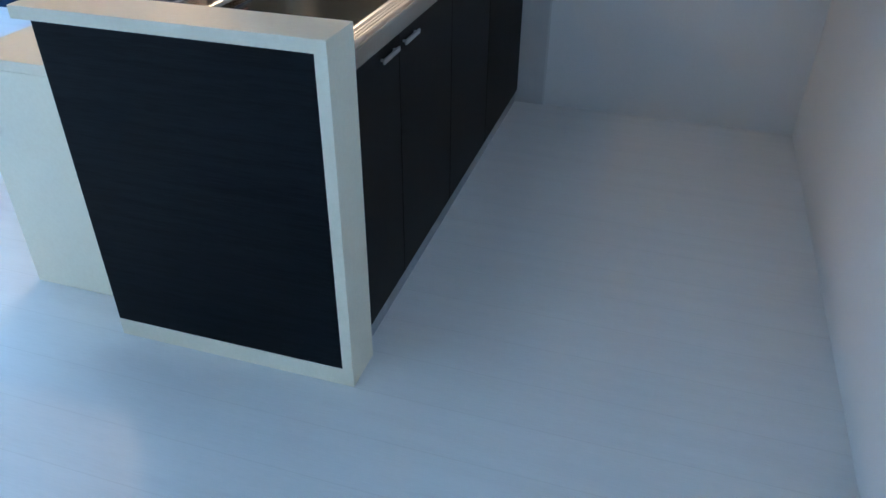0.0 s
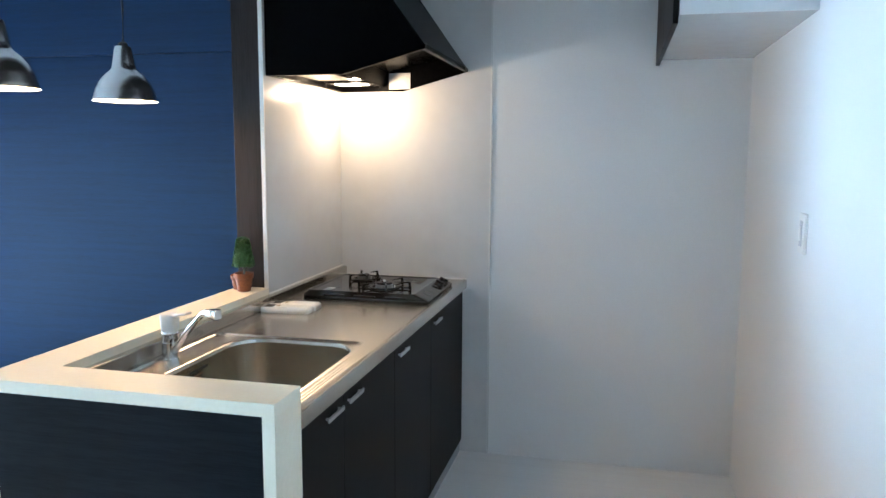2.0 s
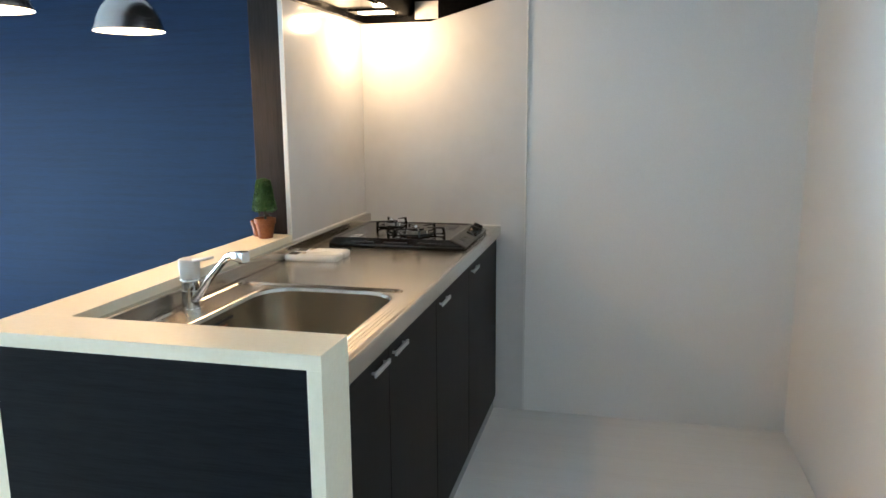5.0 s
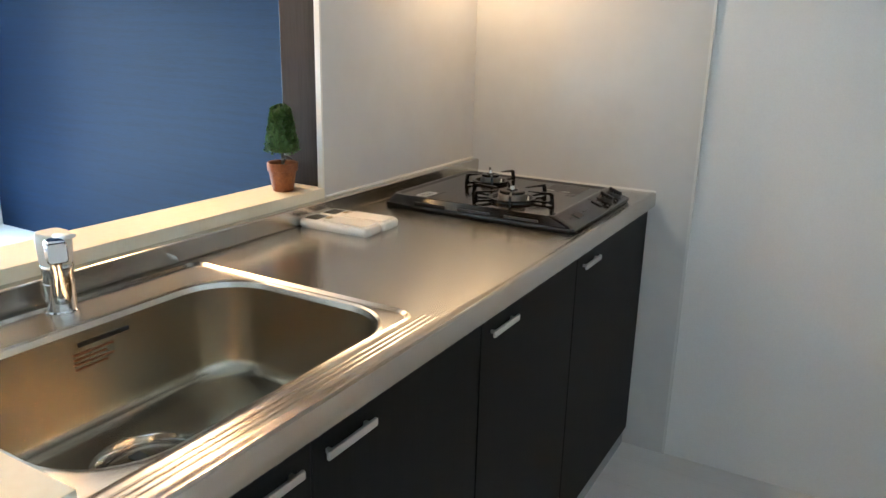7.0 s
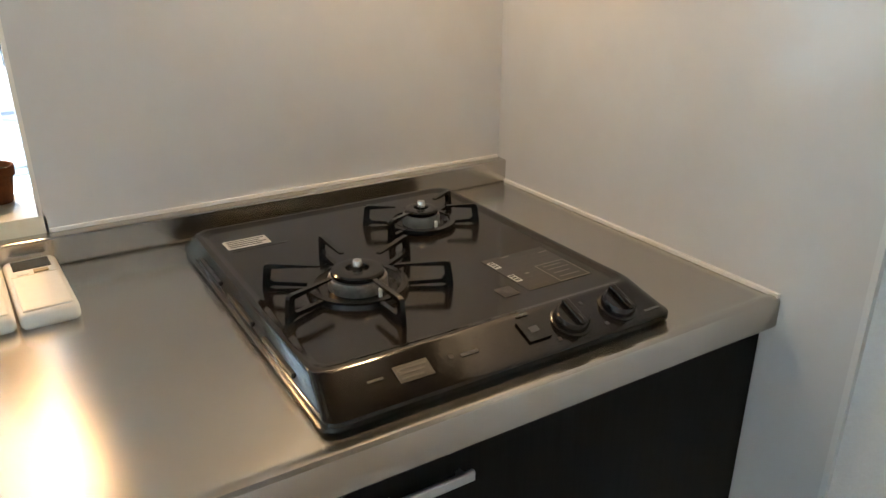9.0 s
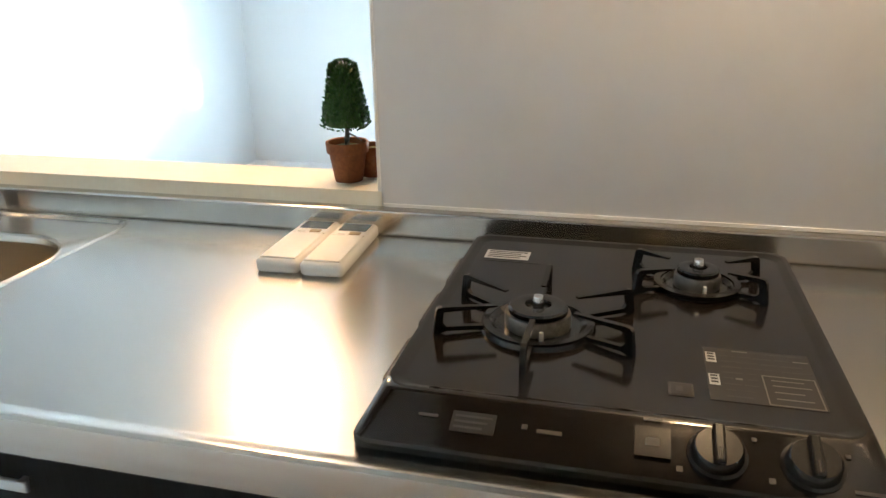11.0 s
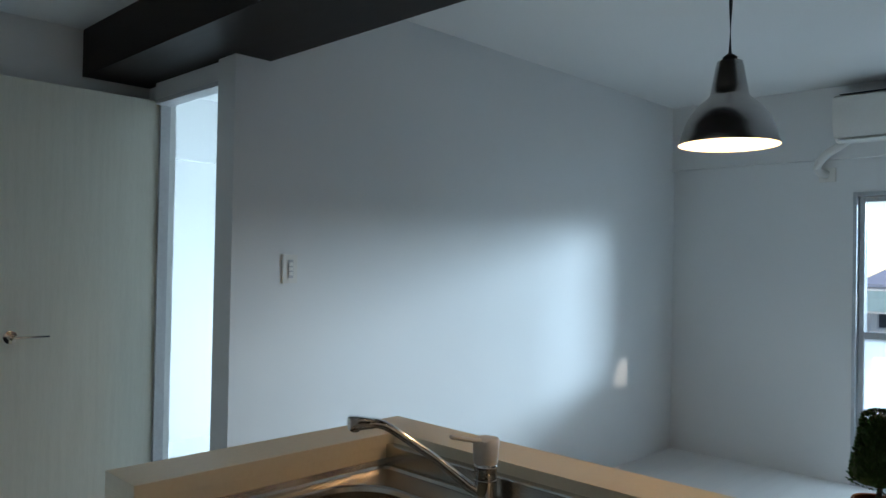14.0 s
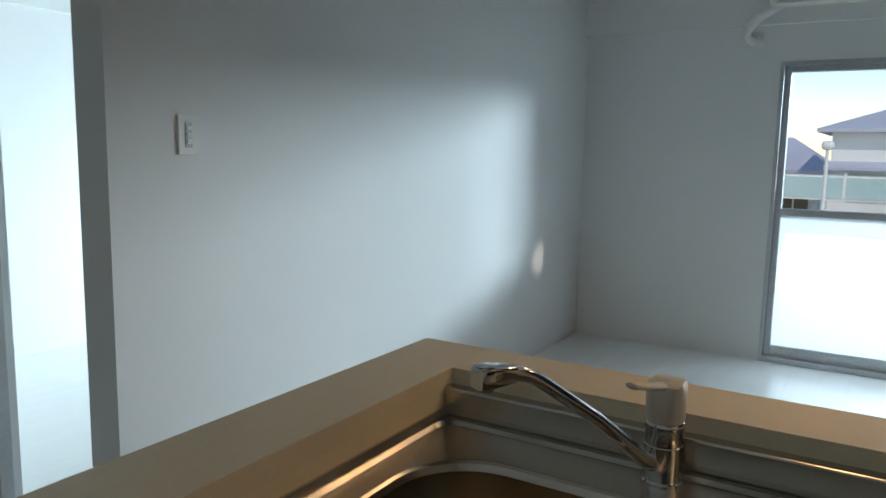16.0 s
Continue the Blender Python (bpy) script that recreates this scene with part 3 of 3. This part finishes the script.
def burner(x, y, r):
    b = part("burner", lathe(bmesh.new(), [(r * 1.75, 0.8815), (r * 1.7, 0.887), (r * 1.45, 0.889), (r * 1.3, 0.884), (r * 0.9, 0.884)], x, y, 36), IRON, hob, "", True)
    part("burner_ring", lathe(bmesh.new(), [(r, 0.882), (r, 0.897), (r * 0.97, 0.9), (r * 0.8, 0.9)], x, y, 36), BRASS, b, "", True)
    part("burner_cap", lathe(bmesh.new(), [(r * 0.72, 0.897), (r * 0.90, 0.901), (r * 0.90, 0.9055), (r * 0.84, 0.9078), (r * 0.48, 0.9092), (r * 0.40, 0.9086), (r * 0.36, 0.904), (0.0005, 0.904)], x, y, 36), IRON, b, "", True)
    part("sensor", lathe(bmesh.new(), [(0.0065, 0.905), (0.0065, 0.916), (0.0055, 0.9185), (0.0005, 0.919)], x, y, 16), CHROME, b, "bright temperature sensor", True)
    part("spark_pin", lathe(bmesh.new(), [(0.0024, 0.884), (0.0024, 0.895), (0.0005, 0.896)], x + r * 1.15, y + r * 0.25, 8), PLASTIC, b, "", True)


def trivet(x, y, r0, r1, angles):
    t = part("pan_support", lathe(bmesh.new(), [(r0 - 0.004, 0.8835), (r0 + 0.004, 0.8835), (r0 + 0.004, 0.8895), (r0 - 0.004, 0.8895), (r0 - 0.004, 0.8835)], x, y, 36), IRON, hob, "black enamelled pan support")
    for a in angles:
        ca, sa = math.cos(radians(a)), math.sin(radians(a))
        shape = ((r0 * 0.80, 0.9095), (r0 * 0.80, 0.9115), (r1 - 0.006, 0.9140), (r1 - 0.001, 0.9128), (r1 + 0.001, 0.9095), (r1 + 0.0045, 0.8840), (r1 + 0.0045, 0.8822), (r1 - 0.002, 0.8822), (r1 - 0.010, 0.8850), (r0, 0.8835), (r0, 0.8885), (r1 - 0.010, 0.8905), (r1 - 0.006, 0.8945), (r1 - 0.008, 0.9075))
        rim = [[(x + r * ca - q * sa, y + r * sa + q * ca, z) for r, z in shape] for q in (-0.0030, 0.0030)]
        part("arm", loft(bmesh.new(), rim, True, True), IRON, t)


burner(-0.253, 1.552, 0.037)
burner(-0.407, 1.731, 0.028)
trivet(-0.253, 1.552, 0.058, 0.114, (0, 64, 119, 180, 238, 292))
trivet(-0.407, 1.731, 0.048, 0.084, (61, 118, 242, 299))
slope = math.degrees(math.atan2(0.0195, 0.052))


def on_panel(y, u):
    """A place on the sloping control strip: u from 0 at its top to 1 at its foot."""
    return Matrix.Translation((-0.085 + 0.050 * u, y, 0.8852 - 0.0195 * u)) @ pose(0, 0, 0, 0, slope, 0)


for ky in (1.727, 1.800):
    k = part("knob", lathe(bmesh.new(), [(0.0005, 0), (0.0245, 0), (0.0245, 0.0012), (0.0215, 0.0022), (0.0205, 0.010), (0.0185, 0.0125), (0.0005, 0.0125)], n=32), KNOB, hob, "dark round control knob", True)
    k.matrix_basis = on_panel(ky, 0.55)
    part("grip", boxes((-0.0195, -0.0048, 0.0115, 0.0195, 0.0048, 0.019), bevel=0.0022), KNOB, k)
    part("mark", boxes((0.006, -0.0006, 0.0189, 0.017, 0.0006, 0.0194)), INK, k)
for y, u, w, h, m in ((1.675, 0.5, 0.030, 0.030, IRON), (1.52, 0.55, 0.040, 0.022, INKDARK), (1.478, 0.5, 0.018, 0.003, INK), (1.588, 0.55, 0.022, 0.004, INK), (1.566, 0.5, 0.005, 0.005, INK), (1.675, 0.05, 0.016, 0.003, INK), (1.757, 0.2, 0.004, 0.004, INK), (1.697, 0.9, 0.005, 0.005, INK), (1.768, 0.9, 0.005, 0.005, INK), (1.828, 0.3, 0.004, 0.004, INK), (1.84, 0.9, 0.024, 0.003, INK)):
    p = part("control_print", boxes((-h / 2, -w / 2, 0.0005, h / 2, w / 2, 0.0012 if m is not IRON else 0.0030)), m, hob)
    p.matrix_basis = on_panel(y, u)
    if m is INKDARK:
        for q in range(3):
            part("print_line", boxes((-0.007 + 0.006 * q, -0.017, 0.0012, -0.0045 + 0.006 * q, 0.017 - 0.004 * q, 0.0016)), INK, p)
    if m is IRON:
        part("print_line", boxes((-0.004, -0.006, 0.0030, 0.004, 0.006, 0.0034)), INK, p)
HZ = 0.8816
s1 = part("notice_label", boxes((-0.487, 1.450, HZ, -0.455, 1.512, HZ + 0.0006)), STICKER, hob, "small silver notice label")
for q in range(4):
    part("print_line", boxes((-0.483 + 0.007 * q, 1.454, HZ + 0.0006, -0.480 + 0.007 * q, 1.508 - 0.008 * (q % 2), HZ + 0.0009)), INKDARK, s1)
part("print_line", boxes((-0.447, 1.452, HZ, -0.4455, 1.532, HZ + 0.0005)), INK, hob)
s2 = part("warning_label", boxes((-0.240, 1.727, HZ, -0.134, 1.828, HZ + 0.0004)), INKDARK, hob, "dark warning label with pale print")
rnd = random.Random(3)
for q in range(9):
    x0, y0 = -0.2365 + 0.0115 * q, 1.7425
    stop = 1.826 if q < 4 else 1.774
    while y0 < stop - 0.006:
        y1 = min(stop, y0 + rnd.uniform(0.006, 0.020))
        part("print_line", boxes((x0, y0, HZ + 0.0004, x0 + rnd.uniform(0.0018, 0.0034), y1, HZ + 0.0006)), PALEINK if rnd.random() < 0.35 else INK, s2)
        y0 = y1 + rnd.uniform(0.0015, 0.005)
for b in ((-0.190, 1.778, -0.1885, 1.826), (-0.1365, 1.778, -0.135, 1.826), (-0.1885, 1.778, -0.1365, 1.7793), (-0.1885, 1.8247, -0.1365, 1.826), (-0.182, 1.786, -0.1805, 1.815), (-0.172, 1.786, -0.1705, 1.820), (-0.160, 1.786, -0.1585, 1.812), (-0.148, 1.786, -0.1465, 1.818)):
    part("print_line", boxes((b[0], b[1], HZ + 0.0004, b[2], b[3], HZ + 0.0007)), PALEINK, s2)
for ix in (-0.229, -0.183):
    part("warning_sign", boxes((ix, 1.7285, HZ + 0.0004, ix + 0.021, 1.7385, HZ + 0.0007)), STICKER, s2, "small pale warning sign")
    for q in range(3):
        part("print_line", boxes((ix + 0.002 + 0.006 * q, 1.7302, HZ + 0.0007, ix + 0.005 + 0.006 * q, 1.7368, HZ + 0.0009)), INKDARK, s2)
s3 = part("mark_plate", boxes((-0.158, 1.690, HZ, -0.134, 1.713, HZ + 0.0006)), INK, hob, "small square printed mark")
part("print_line", boxes((-0.156, 1.692, HZ + 0.0006, -0.136, 1.711, HZ + 0.0009)), INKDARK, s3)
part("print_line", boxes((-0.151, 1.697, HZ + 0.0009, -0.141, 1.703, HZ + 0.0012)), INK, s3)

# ---- cooker hood ----
hood = thing("cooker_hood", "black enamelled sloping cooker hood with its lamp lit", "cooker hood")
prof = [(-0.629, 1.765), (-0.40, 1.765), (-0.385, 1.83), (-0.07, 1.895), (-0.012, 1.842), (-0.012, 1.850), (-0.236, 2.158), (-0.629, 2.158)]
part("body", prism(bmesh.new(), prof, 1.268, YB - 0.016), HOODM, hood)
side = [(-0.629, 1.742), (-0.315, 1.742), (-0.006, 1.826), (-0.006, 1.838), (-0.234, 2.16), (-0.629, 2.16)]
part("side_panel", prism(bmesh.new(), side, 1.258, 1.268), HOODM, hood)
part("side_panel", prism(bmesh.new(), side, YB - 0.016, YB - 0.007), HOODM, hood)
part("front_lip", prism(bmesh.new(), [(-0.014, 1.824), (-0.003, 1.826), (-0.003, 1.842), (-0.012, 1.848)], 1.258, YB - 0.007), HOODM, hood)
part("back_lip", boxes((-0.629, 1.268, 1.742, -0.606, YB - 0.016, 1.765)), HOODM, hood)
part("grease_filter", boxes((-0.57, 1.34, 1.757, -0.41, 1.62, 1.7645), bevel=0.002), IRON, hood, "dark metal grease filter")
lampbox = part("lamp_housing", boxes((-0.585, 1.750, 1.757, -0.402, 1.855, 1.7645), bevel=0.002), IRON, hood)
part("lamp_lens", boxes((-0.553, 1.772, 1.7535, -0.412, 1.832, 1.7572), bevel=0.001), LENS, lampbox, "lit warm lamp lens")
part("hood_sticker", boxes((-0.380, YB - 0.0185, 1.752, -0.277, YB - 0.0165, 1.826)), STICKER, hood, "pale sticker inside the hood")
sw = part("hood_switch", boxes((-0.004, 1.96, 1.829, 0.000, 2.0, 1.839)), INK, hood)

# ---- wall cupboard ----
cup = thing("wall_cupboard", "white wall cupboard with dark doors under the ceiling", "cupboard")
part("body", boxes((0.848, 0.965, 1.860, XR, YB - 0.001, KZ - 0.001), bevel=0.001), PANEL, cup)
for a, b in ((0.967, 1.4995), (1.5025, YB - 0.004)):
    part("door", boxes((0.830, a, 1.836, 0.846, b, KZ - 0.006), bevel=0.001), DOORMAT, cup, "matt black cupboard door")


# ---- switches ----
def switch(name, label, m, w, h, rows):
    s = thing(name, label, "switch")
    p = part("plate", boxes((-w / 2, -0.009, -h / 2, w / 2, 0.0, h / 2), bevel=0.0015), PLASTIC, s)
    r = part("rocker_frame", boxes((-w * 0.18, -0.0115, -h * 0.32, w * 0.18, -0.009, h * 0.32), bevel=0.001), CASING, s)
    for k in range(rows):
        z = h * 0.5 * ((k + 0.5) / rows - 0.5)
        part("button", boxes((-w * 0.13, -0.015, z - h * 0.18 / rows, w * 0.13, -0.0115, z + h * 0.18 / rows), bevel=0.001), SHADEIN, s)
    s.matrix_basis = m
    return s


switch("light_switch", "white three-button light switch on the living room wall", pose(-1.152, YW, 1.295, 0, 0, 180), 0.070, 0.118, 3)
switch("wall_switch", "white switch plate on the kitchen wall", pose(XR, 0.968, 1.224, 0, 0, -90), 0.070, 0.118, 1)


# ---- pendants ----
def pendant(x, y, rim, top):
    p = thing("pendant_lamp", "brushed aluminium bell pendant lamp switched on", "pendant lamp", "pendant lamps in a row", at=(x, y, rim))
    sh = [(0.126, 0.0), (0.1255, 0.004), (0.119, 0.018), (0.112, 0.045), (0.098, 0.075), (0.077, 0.102), (0.052, 0.122), (0.047, 0.131), (0.044, 0.15), (0.034, 0.205), (0.031, 0.216), (0.012, 0.220), (0.0005, 0.220)]
    shade = part("shade", lathe(bmesh.new(), sh, n=48), SHADEALU, p, "brushed aluminium bell shade", 25)
    inner = [(0.1255, 0.0), (0.1235, 0.0005), (0.116, 0.018), (0.109, 0.045), (0.095, 0.073), (0.074, 0.099), (0.049, 0.118), (0.0005, 0.127)]
    part("inner_shade", lathe(bmesh.new(), inner, n=48), SHADEIN, shade, "white inside of the shade", True)
    part("bulb", lathe(bmesh.new(), [(0.0005, 0.060), (0.018, 0.063), (0.027, 0.076), (0.027, 0.086), (0.018, 0.104), (0.013, 0.112), (0.013, 0.122)], n=24), BULB, p, "lit frosted bulb", True)
    part("cap", lathe(bmesh.new(), [(0.018, 0.218), (0.018, 0.228), (0.007, 0.236), (0.0005, 0.236)], n=20), RUBBER, p, "", True)
    part("cord", tube(bmesh.new(), [(0, 0, 0.23), (0.004, 0.002, 0.36), (-0.003, 0.0, 0.52), (0.002, -0.002, 0.68), (0, 0, top - rim - 0.02)], 0.0046, 8), RUBBER, p, "black cord", True)
    part("ceiling_cup", lathe(bmesh.new(), [(0.0005, top - rim - 0.035), (0.04, top - rim - 0.03), (0.045, top - rim - 0.001), (0.0005, top - rim)], n=24), RUBBER, p, "", True)
    lamp("pendant_lamp_light", "POINT", pose(x, y, rim + 0.030), 14.0, (1.0, 0.60, 0.28), 0.026)


pendant(-1.284, 0.671, 1.655, LZ)
pendant(-1.264, 1.287, 1.655, LZ)

# ---- air conditioner over the window ----
ac = thing("air_conditioner", "white wall air conditioner above the balcony window", "air conditioner")
acp = [(XW + 0.036, 2.13), (XW + 0.10, 2.10), (XW + 0.19, 2.125), (XW + 0.225, 2.19), (XW + 0.232, 2.30), (XW + 0.22, 2.365), (XW + 0.18, 2.385), (XW + 0.036, 2.385)]
part("body", prism(bmesh.new(), acp, 0.03, 0.83), PLASTIC, ac, "", 40)
part("flap", boxes((XW + 0.11, 0.06, 2.105, XW + 0.20, 0.80, 2.112)), SHADEIN, ac)
part("air_slot", boxes((XW + 0.08, 0.06, 2.3855, XW + 0.20, 0.80, 2.388)), INKDARK, ac)
pipe = [(XW + 0.09, 0.08, 2.12), (XW + 0.09, 0.03, 2.09), (XW + 0.085, -0.04, 2.05), (XW + 0.075, -0.09, 2.00), (XW + 0.06, -0.105, 1.965), (XW + 0.03, -0.09, 1.935), (XW + 0.004, -0.06, 1.925)]
part("pipe_cover", tube(bmesh.new(), pipe, 0.026, 14), PLASTIC, ac, "white insulated pipe", True)
part("wall_collar", boxes((XW, -0.11, 1.88, XW + 0.01, -0.01, 1.97), bevel=0.003), PLASTIC, ac)


# ---- two remote controls ----
def remote(m):
    r = thing("remote_control", "white air conditioner remote control lying on the worktop", "remote control", "remote controls side by side")
    part("case", loft(bmesh.new(), [rounded(0, 0, 0.093, 0.030, 0.006, 0.0, 3), rounded(0, 0, 0.096, 0.033, 0.008, 0.004, 3), rounded(0, 0, 0.096, 0.033, 0.008, 0.016, 3), rounded(0.0, 0, 0.092, 0.029, 0.006, 0.0205, 3)], True, True), PLASTIC, r, "", 50)
    part("cover", boxes((-0.026, -0.028, 0.0195, 0.088, 0.028, 0.0230), bevel=0.002), PLASTIC, r)
    part("display", boxes((-0.087, -0.023, 0.0202, -0.052, 0.023, 0.0214)), LCD, r, "grey display window")
    part("button", boxes((-0.045, 0.000, 0.0203, -0.034, 0.018, 0.0224), bevel=0.0008), GOLD, r, "tan button")
    part("button", boxes((-0.045, -0.020, 0.0203, -0.034, -0.006, 0.0220), bevel=0.0008), PLASTIC, r)
    part("rule", boxes((-0.030, -0.027, 0.0205, -0.029, 0.027, 0.0211)), GOLD, r)
    r.matrix_basis = m


remote(pose(-0.510, 1.152, 0.8562, 0, 0, 2))
remote(pose(-0.509, 1.2205, 0.8562, 0, 0, 3))

# ---- potted topiary and spare pot on the ledge ----
POTX, POTY, PZ = -0.694, 1.165, 0.9251


def pot(name, label, category, x, y, s):
    p = thing(name, label, category, at=(x, y, PZ))
    part("pot", lathe(bmesh.new(), [(0.0005, 0.0), (0.024 * s, 0.0), (0.025 * s, 0.002), (0.0325 * s, 0.050 * s), (0.0365 * s, 0.051 * s), (0.0375 * s, 0.068 * s), (0.0365 * s, 0.070 * s), (0.033 * s, 0.069 * s), (0.032 * s, 0.060 * s)], n=32), TERRA, p, "terracotta pot", 40)
    part("soil", lathe(bmesh.new(), [(0.0335 * s, 0.058 * s), (0.02 * s, 0.062 * s), (0.0005, 0.061 * s)], n=20), SOIL, p, "", True)
    return p


tree = pot("potted_topiary", "small clipped cone topiary in a terracotta pot", "potted plant", POTX, POTY, 1.0)
part("trunk", tube(bmesh.new(), [(0, 0, 0.055), (0.002, 0.001, 0.075), (-0.001, 0.002, 0.095), (0.0, 0.0, 0.125)], [0.007, 0.0055, 0.0055, 0.005], 8), BARK, tree, "", True)
part("twig", tube(bmesh.new(), [(0, 0, 0.085), (0.004, 0.016, 0.080), (0.006, 0.030, 0.072)], [0.002, 0.0016, 0.001], 5), BARK, tree)


def foliage():
    """A clipped cone of small upward leaves on a dark core."""
    rnd = random.Random(7)
    bm = bmesh.new()
    z0, z1 = 0.091, 0.208
    lathe(bm, [(0.002, z0 + 0.004), (0.032, z0 + 0.006), (0.037, z0 + 0.018), (0.030, z0 + 0.06), (0.021, z0 + 0.095), (0.010, z1 - 0.010), (0.0005, z1 - 0.006)], n=18)
    for k in range(2600):
        f = rnd.random() ** 0.85
        z = z0 + f * (z1 - z0)
        r = (0.045 * (1 - 0.52 * f) if f > 0.07 else 0.028 + 0.017 * f / 0.07) * (1 if f < 0.93 else math.sqrt(max(0.02, (1 - f) / 0.07)))
        a = rnd.random() * 2 * math.pi
        r *= 0.86 + 0.16 * rnd.random()
        p = Vector((r * math.cos(a), r * math.sin(a), z))
        out = Vector((math.cos(a), math.sin(a), 0.5 + 0.9 * rnd.random())).normalized()
        sidev = out.cross(Vector((rnd.uniform(-1, 1), rnd.uniform(-1, 1), rnd.uniform(-1, 1)))).normalized()
        ln, wd = rnd.uniform(0.004, 0.008), rnd.uniform(0.0012, 0.0022)
        q = [p - out * ln * 0.5, p + sidev * wd, p + out * ln * 0.6, p - sidev * wd]
        bm.faces.new([bm.verts.new(v) for v in q])
    return bm


part("crown", foliage(), LEAF, tree, "dense clipped green foliage")
spare = pot("terracotta_pot", "small spare terracotta pot behind the topiary", "flower pot", -0.734, 1.196, 0.80)

# ---- outside: balcony and neighbouring houses ----
setting("balcony_floor", boxes((XW - 1.45, -1.2, -0.25, XW - 0.12, 5.0, -0.15)), OUTWALL, "pale concrete balcony floor", "balcony")
setting("wall_facade", boxes((XW - 0.12, YBLUE + 0.1, -0.25, XW, 5.03, LZ)), OUTWALL, "pale rendered outer wall of the flat", "wall")
setting("balcony_partition", boxes((XW - 1.38, 4.95, -0.15, XW - 0.12, 5.03, 2.4)), OUTWALL, "white balcony end wall", "wall")
setting("balcony_parapet", boxes((XW - 1.45, -1.2, -0.15, XW - 1.35, 4.95, 0.02)), OUTWALL, "white balcony parapet", "wall")
setting("ground", boxes((-400, -300, -5.2, -6.5, 300, -5.0)), GROUND, "pale open ground below the balcony", "ground")


def house(x, y, w, d, z0, wall_top, ridge, group="neighbouring houses"):
    h = thing("house", "white two-storey house with a grey tiled roof", "house", group, at=(x, y, z0))
    part("wall", boxes((-d / 2, -w / 2, 0, d / 2, w / 2, wall_top)), OUTWALL, h)
    o = 0.6
    bm = bmesh.new()
    base = [(-d / 2 - o, -w / 2 - o, wall_top - 0.1), (d / 2 + o, -w / 2 - o, wall_top - 0.1), (d / 2 + o, w / 2 + o, wall_top - 0.1), (-d / 2 - o, w / 2 + o, wall_top - 0.1)]
    topl = [(-0.1, -w / 4, ridge), (0.1, -w / 4, ridge), (0.1, w / 4, ridge), (-0.1, w / 4, ridge)]
    thick = [(p[0], p[1], p[2] + 0.15) for p in base]
    loft(bm, [base, thick, topl], True, True)
    part("roof", bm, ROOFT, h, "grey-blue tiled hipped roof")
    bm = bmesh.new()
    e = [(d / 2, -w / 2 - 0.2, wall_top * 0.80), (d / 2 + 0.9, -w / 2 - 0.2, wall_top * 0.765), (d / 2 + 0.9, w / 2 + 0.2, wall_top * 0.765), (d / 2, w / 2 + 0.2, wall_top * 0.80)]
    loft(bm, [e, [(p[0], p[1], p[2] + 0.12) for p in e]], True, True)
    part("lower_roof", bm, ROOFT, h)
    for zf in (0.2, 0.58):
        for k in range(3):
            yy = -w / 2 + w * (k + 0.5) / 3
            f = part("window", boxes((d / 2 - 0.02, yy - 0.8, wall_top * zf, d / 2 + 0.05, yy + 0.8, wall_top * zf + 1.2)), FRAME, h)
            part("pane", boxes((d / 2 + 0.05, yy - 0.72, wall_top * zf + 0.08, d / 2 + 0.06, yy - 0.04, wall_top * zf + 1.12)), OUTGLASS, f)
            part("pane", boxes((d / 2 + 0.05, yy + 0.04, wall_top * zf + 0.08, d / 2 + 0.06, yy + 0.72, wall_top * zf + 1.12)), OUTGLASS, f)


house(-40, 2.8, 9.0, 7.0, -5.0, 7.35, 8.5)
house(-46, -6.0, 7.0, 7.0, -5.0, 5.4, 7.2)
house(-34, -13.5, 8.0, 7.0, -5.0, 7.0, 9.0)
fence = thing("fence", "pale metal boundary fence in front of the houses", "fence")
for k in range(11):
    part("post", boxes((-30.05, -14 + 2.2 * k, -5.0, -29.95, -13.9 + 2.2 * k, 0.60)), OUTWALL, fence)
for zz in (0.45, 0.05, -0.38):
    part("rail", boxes((-30.02, -14, zz, -29.98, 8.1, zz + 0.08)), OUTWALL, fence)
for k in range(10):
    part("fence_panel", boxes((-29.97, -13.9 + 2.2 * k, -0.30, -29.95, -11.8 + 2.2 * k, 0.45)), NET, fence, "sea-green netting between the posts")
pole = thing("street_pole", "slim white street pole", "pole")
part("post", lathe(bmesh.new(), [(0.07, -5.0), (0.05, 1.4), (0.0005, 1.42)], -24, -0.98, 12), OUTWALL, pole, "", True)
part("lamp_head", boxes((-24.12, -1.15, 1.4, -23.88, -0.81, 1.68), bevel=0.10), OUTWALL, pole)
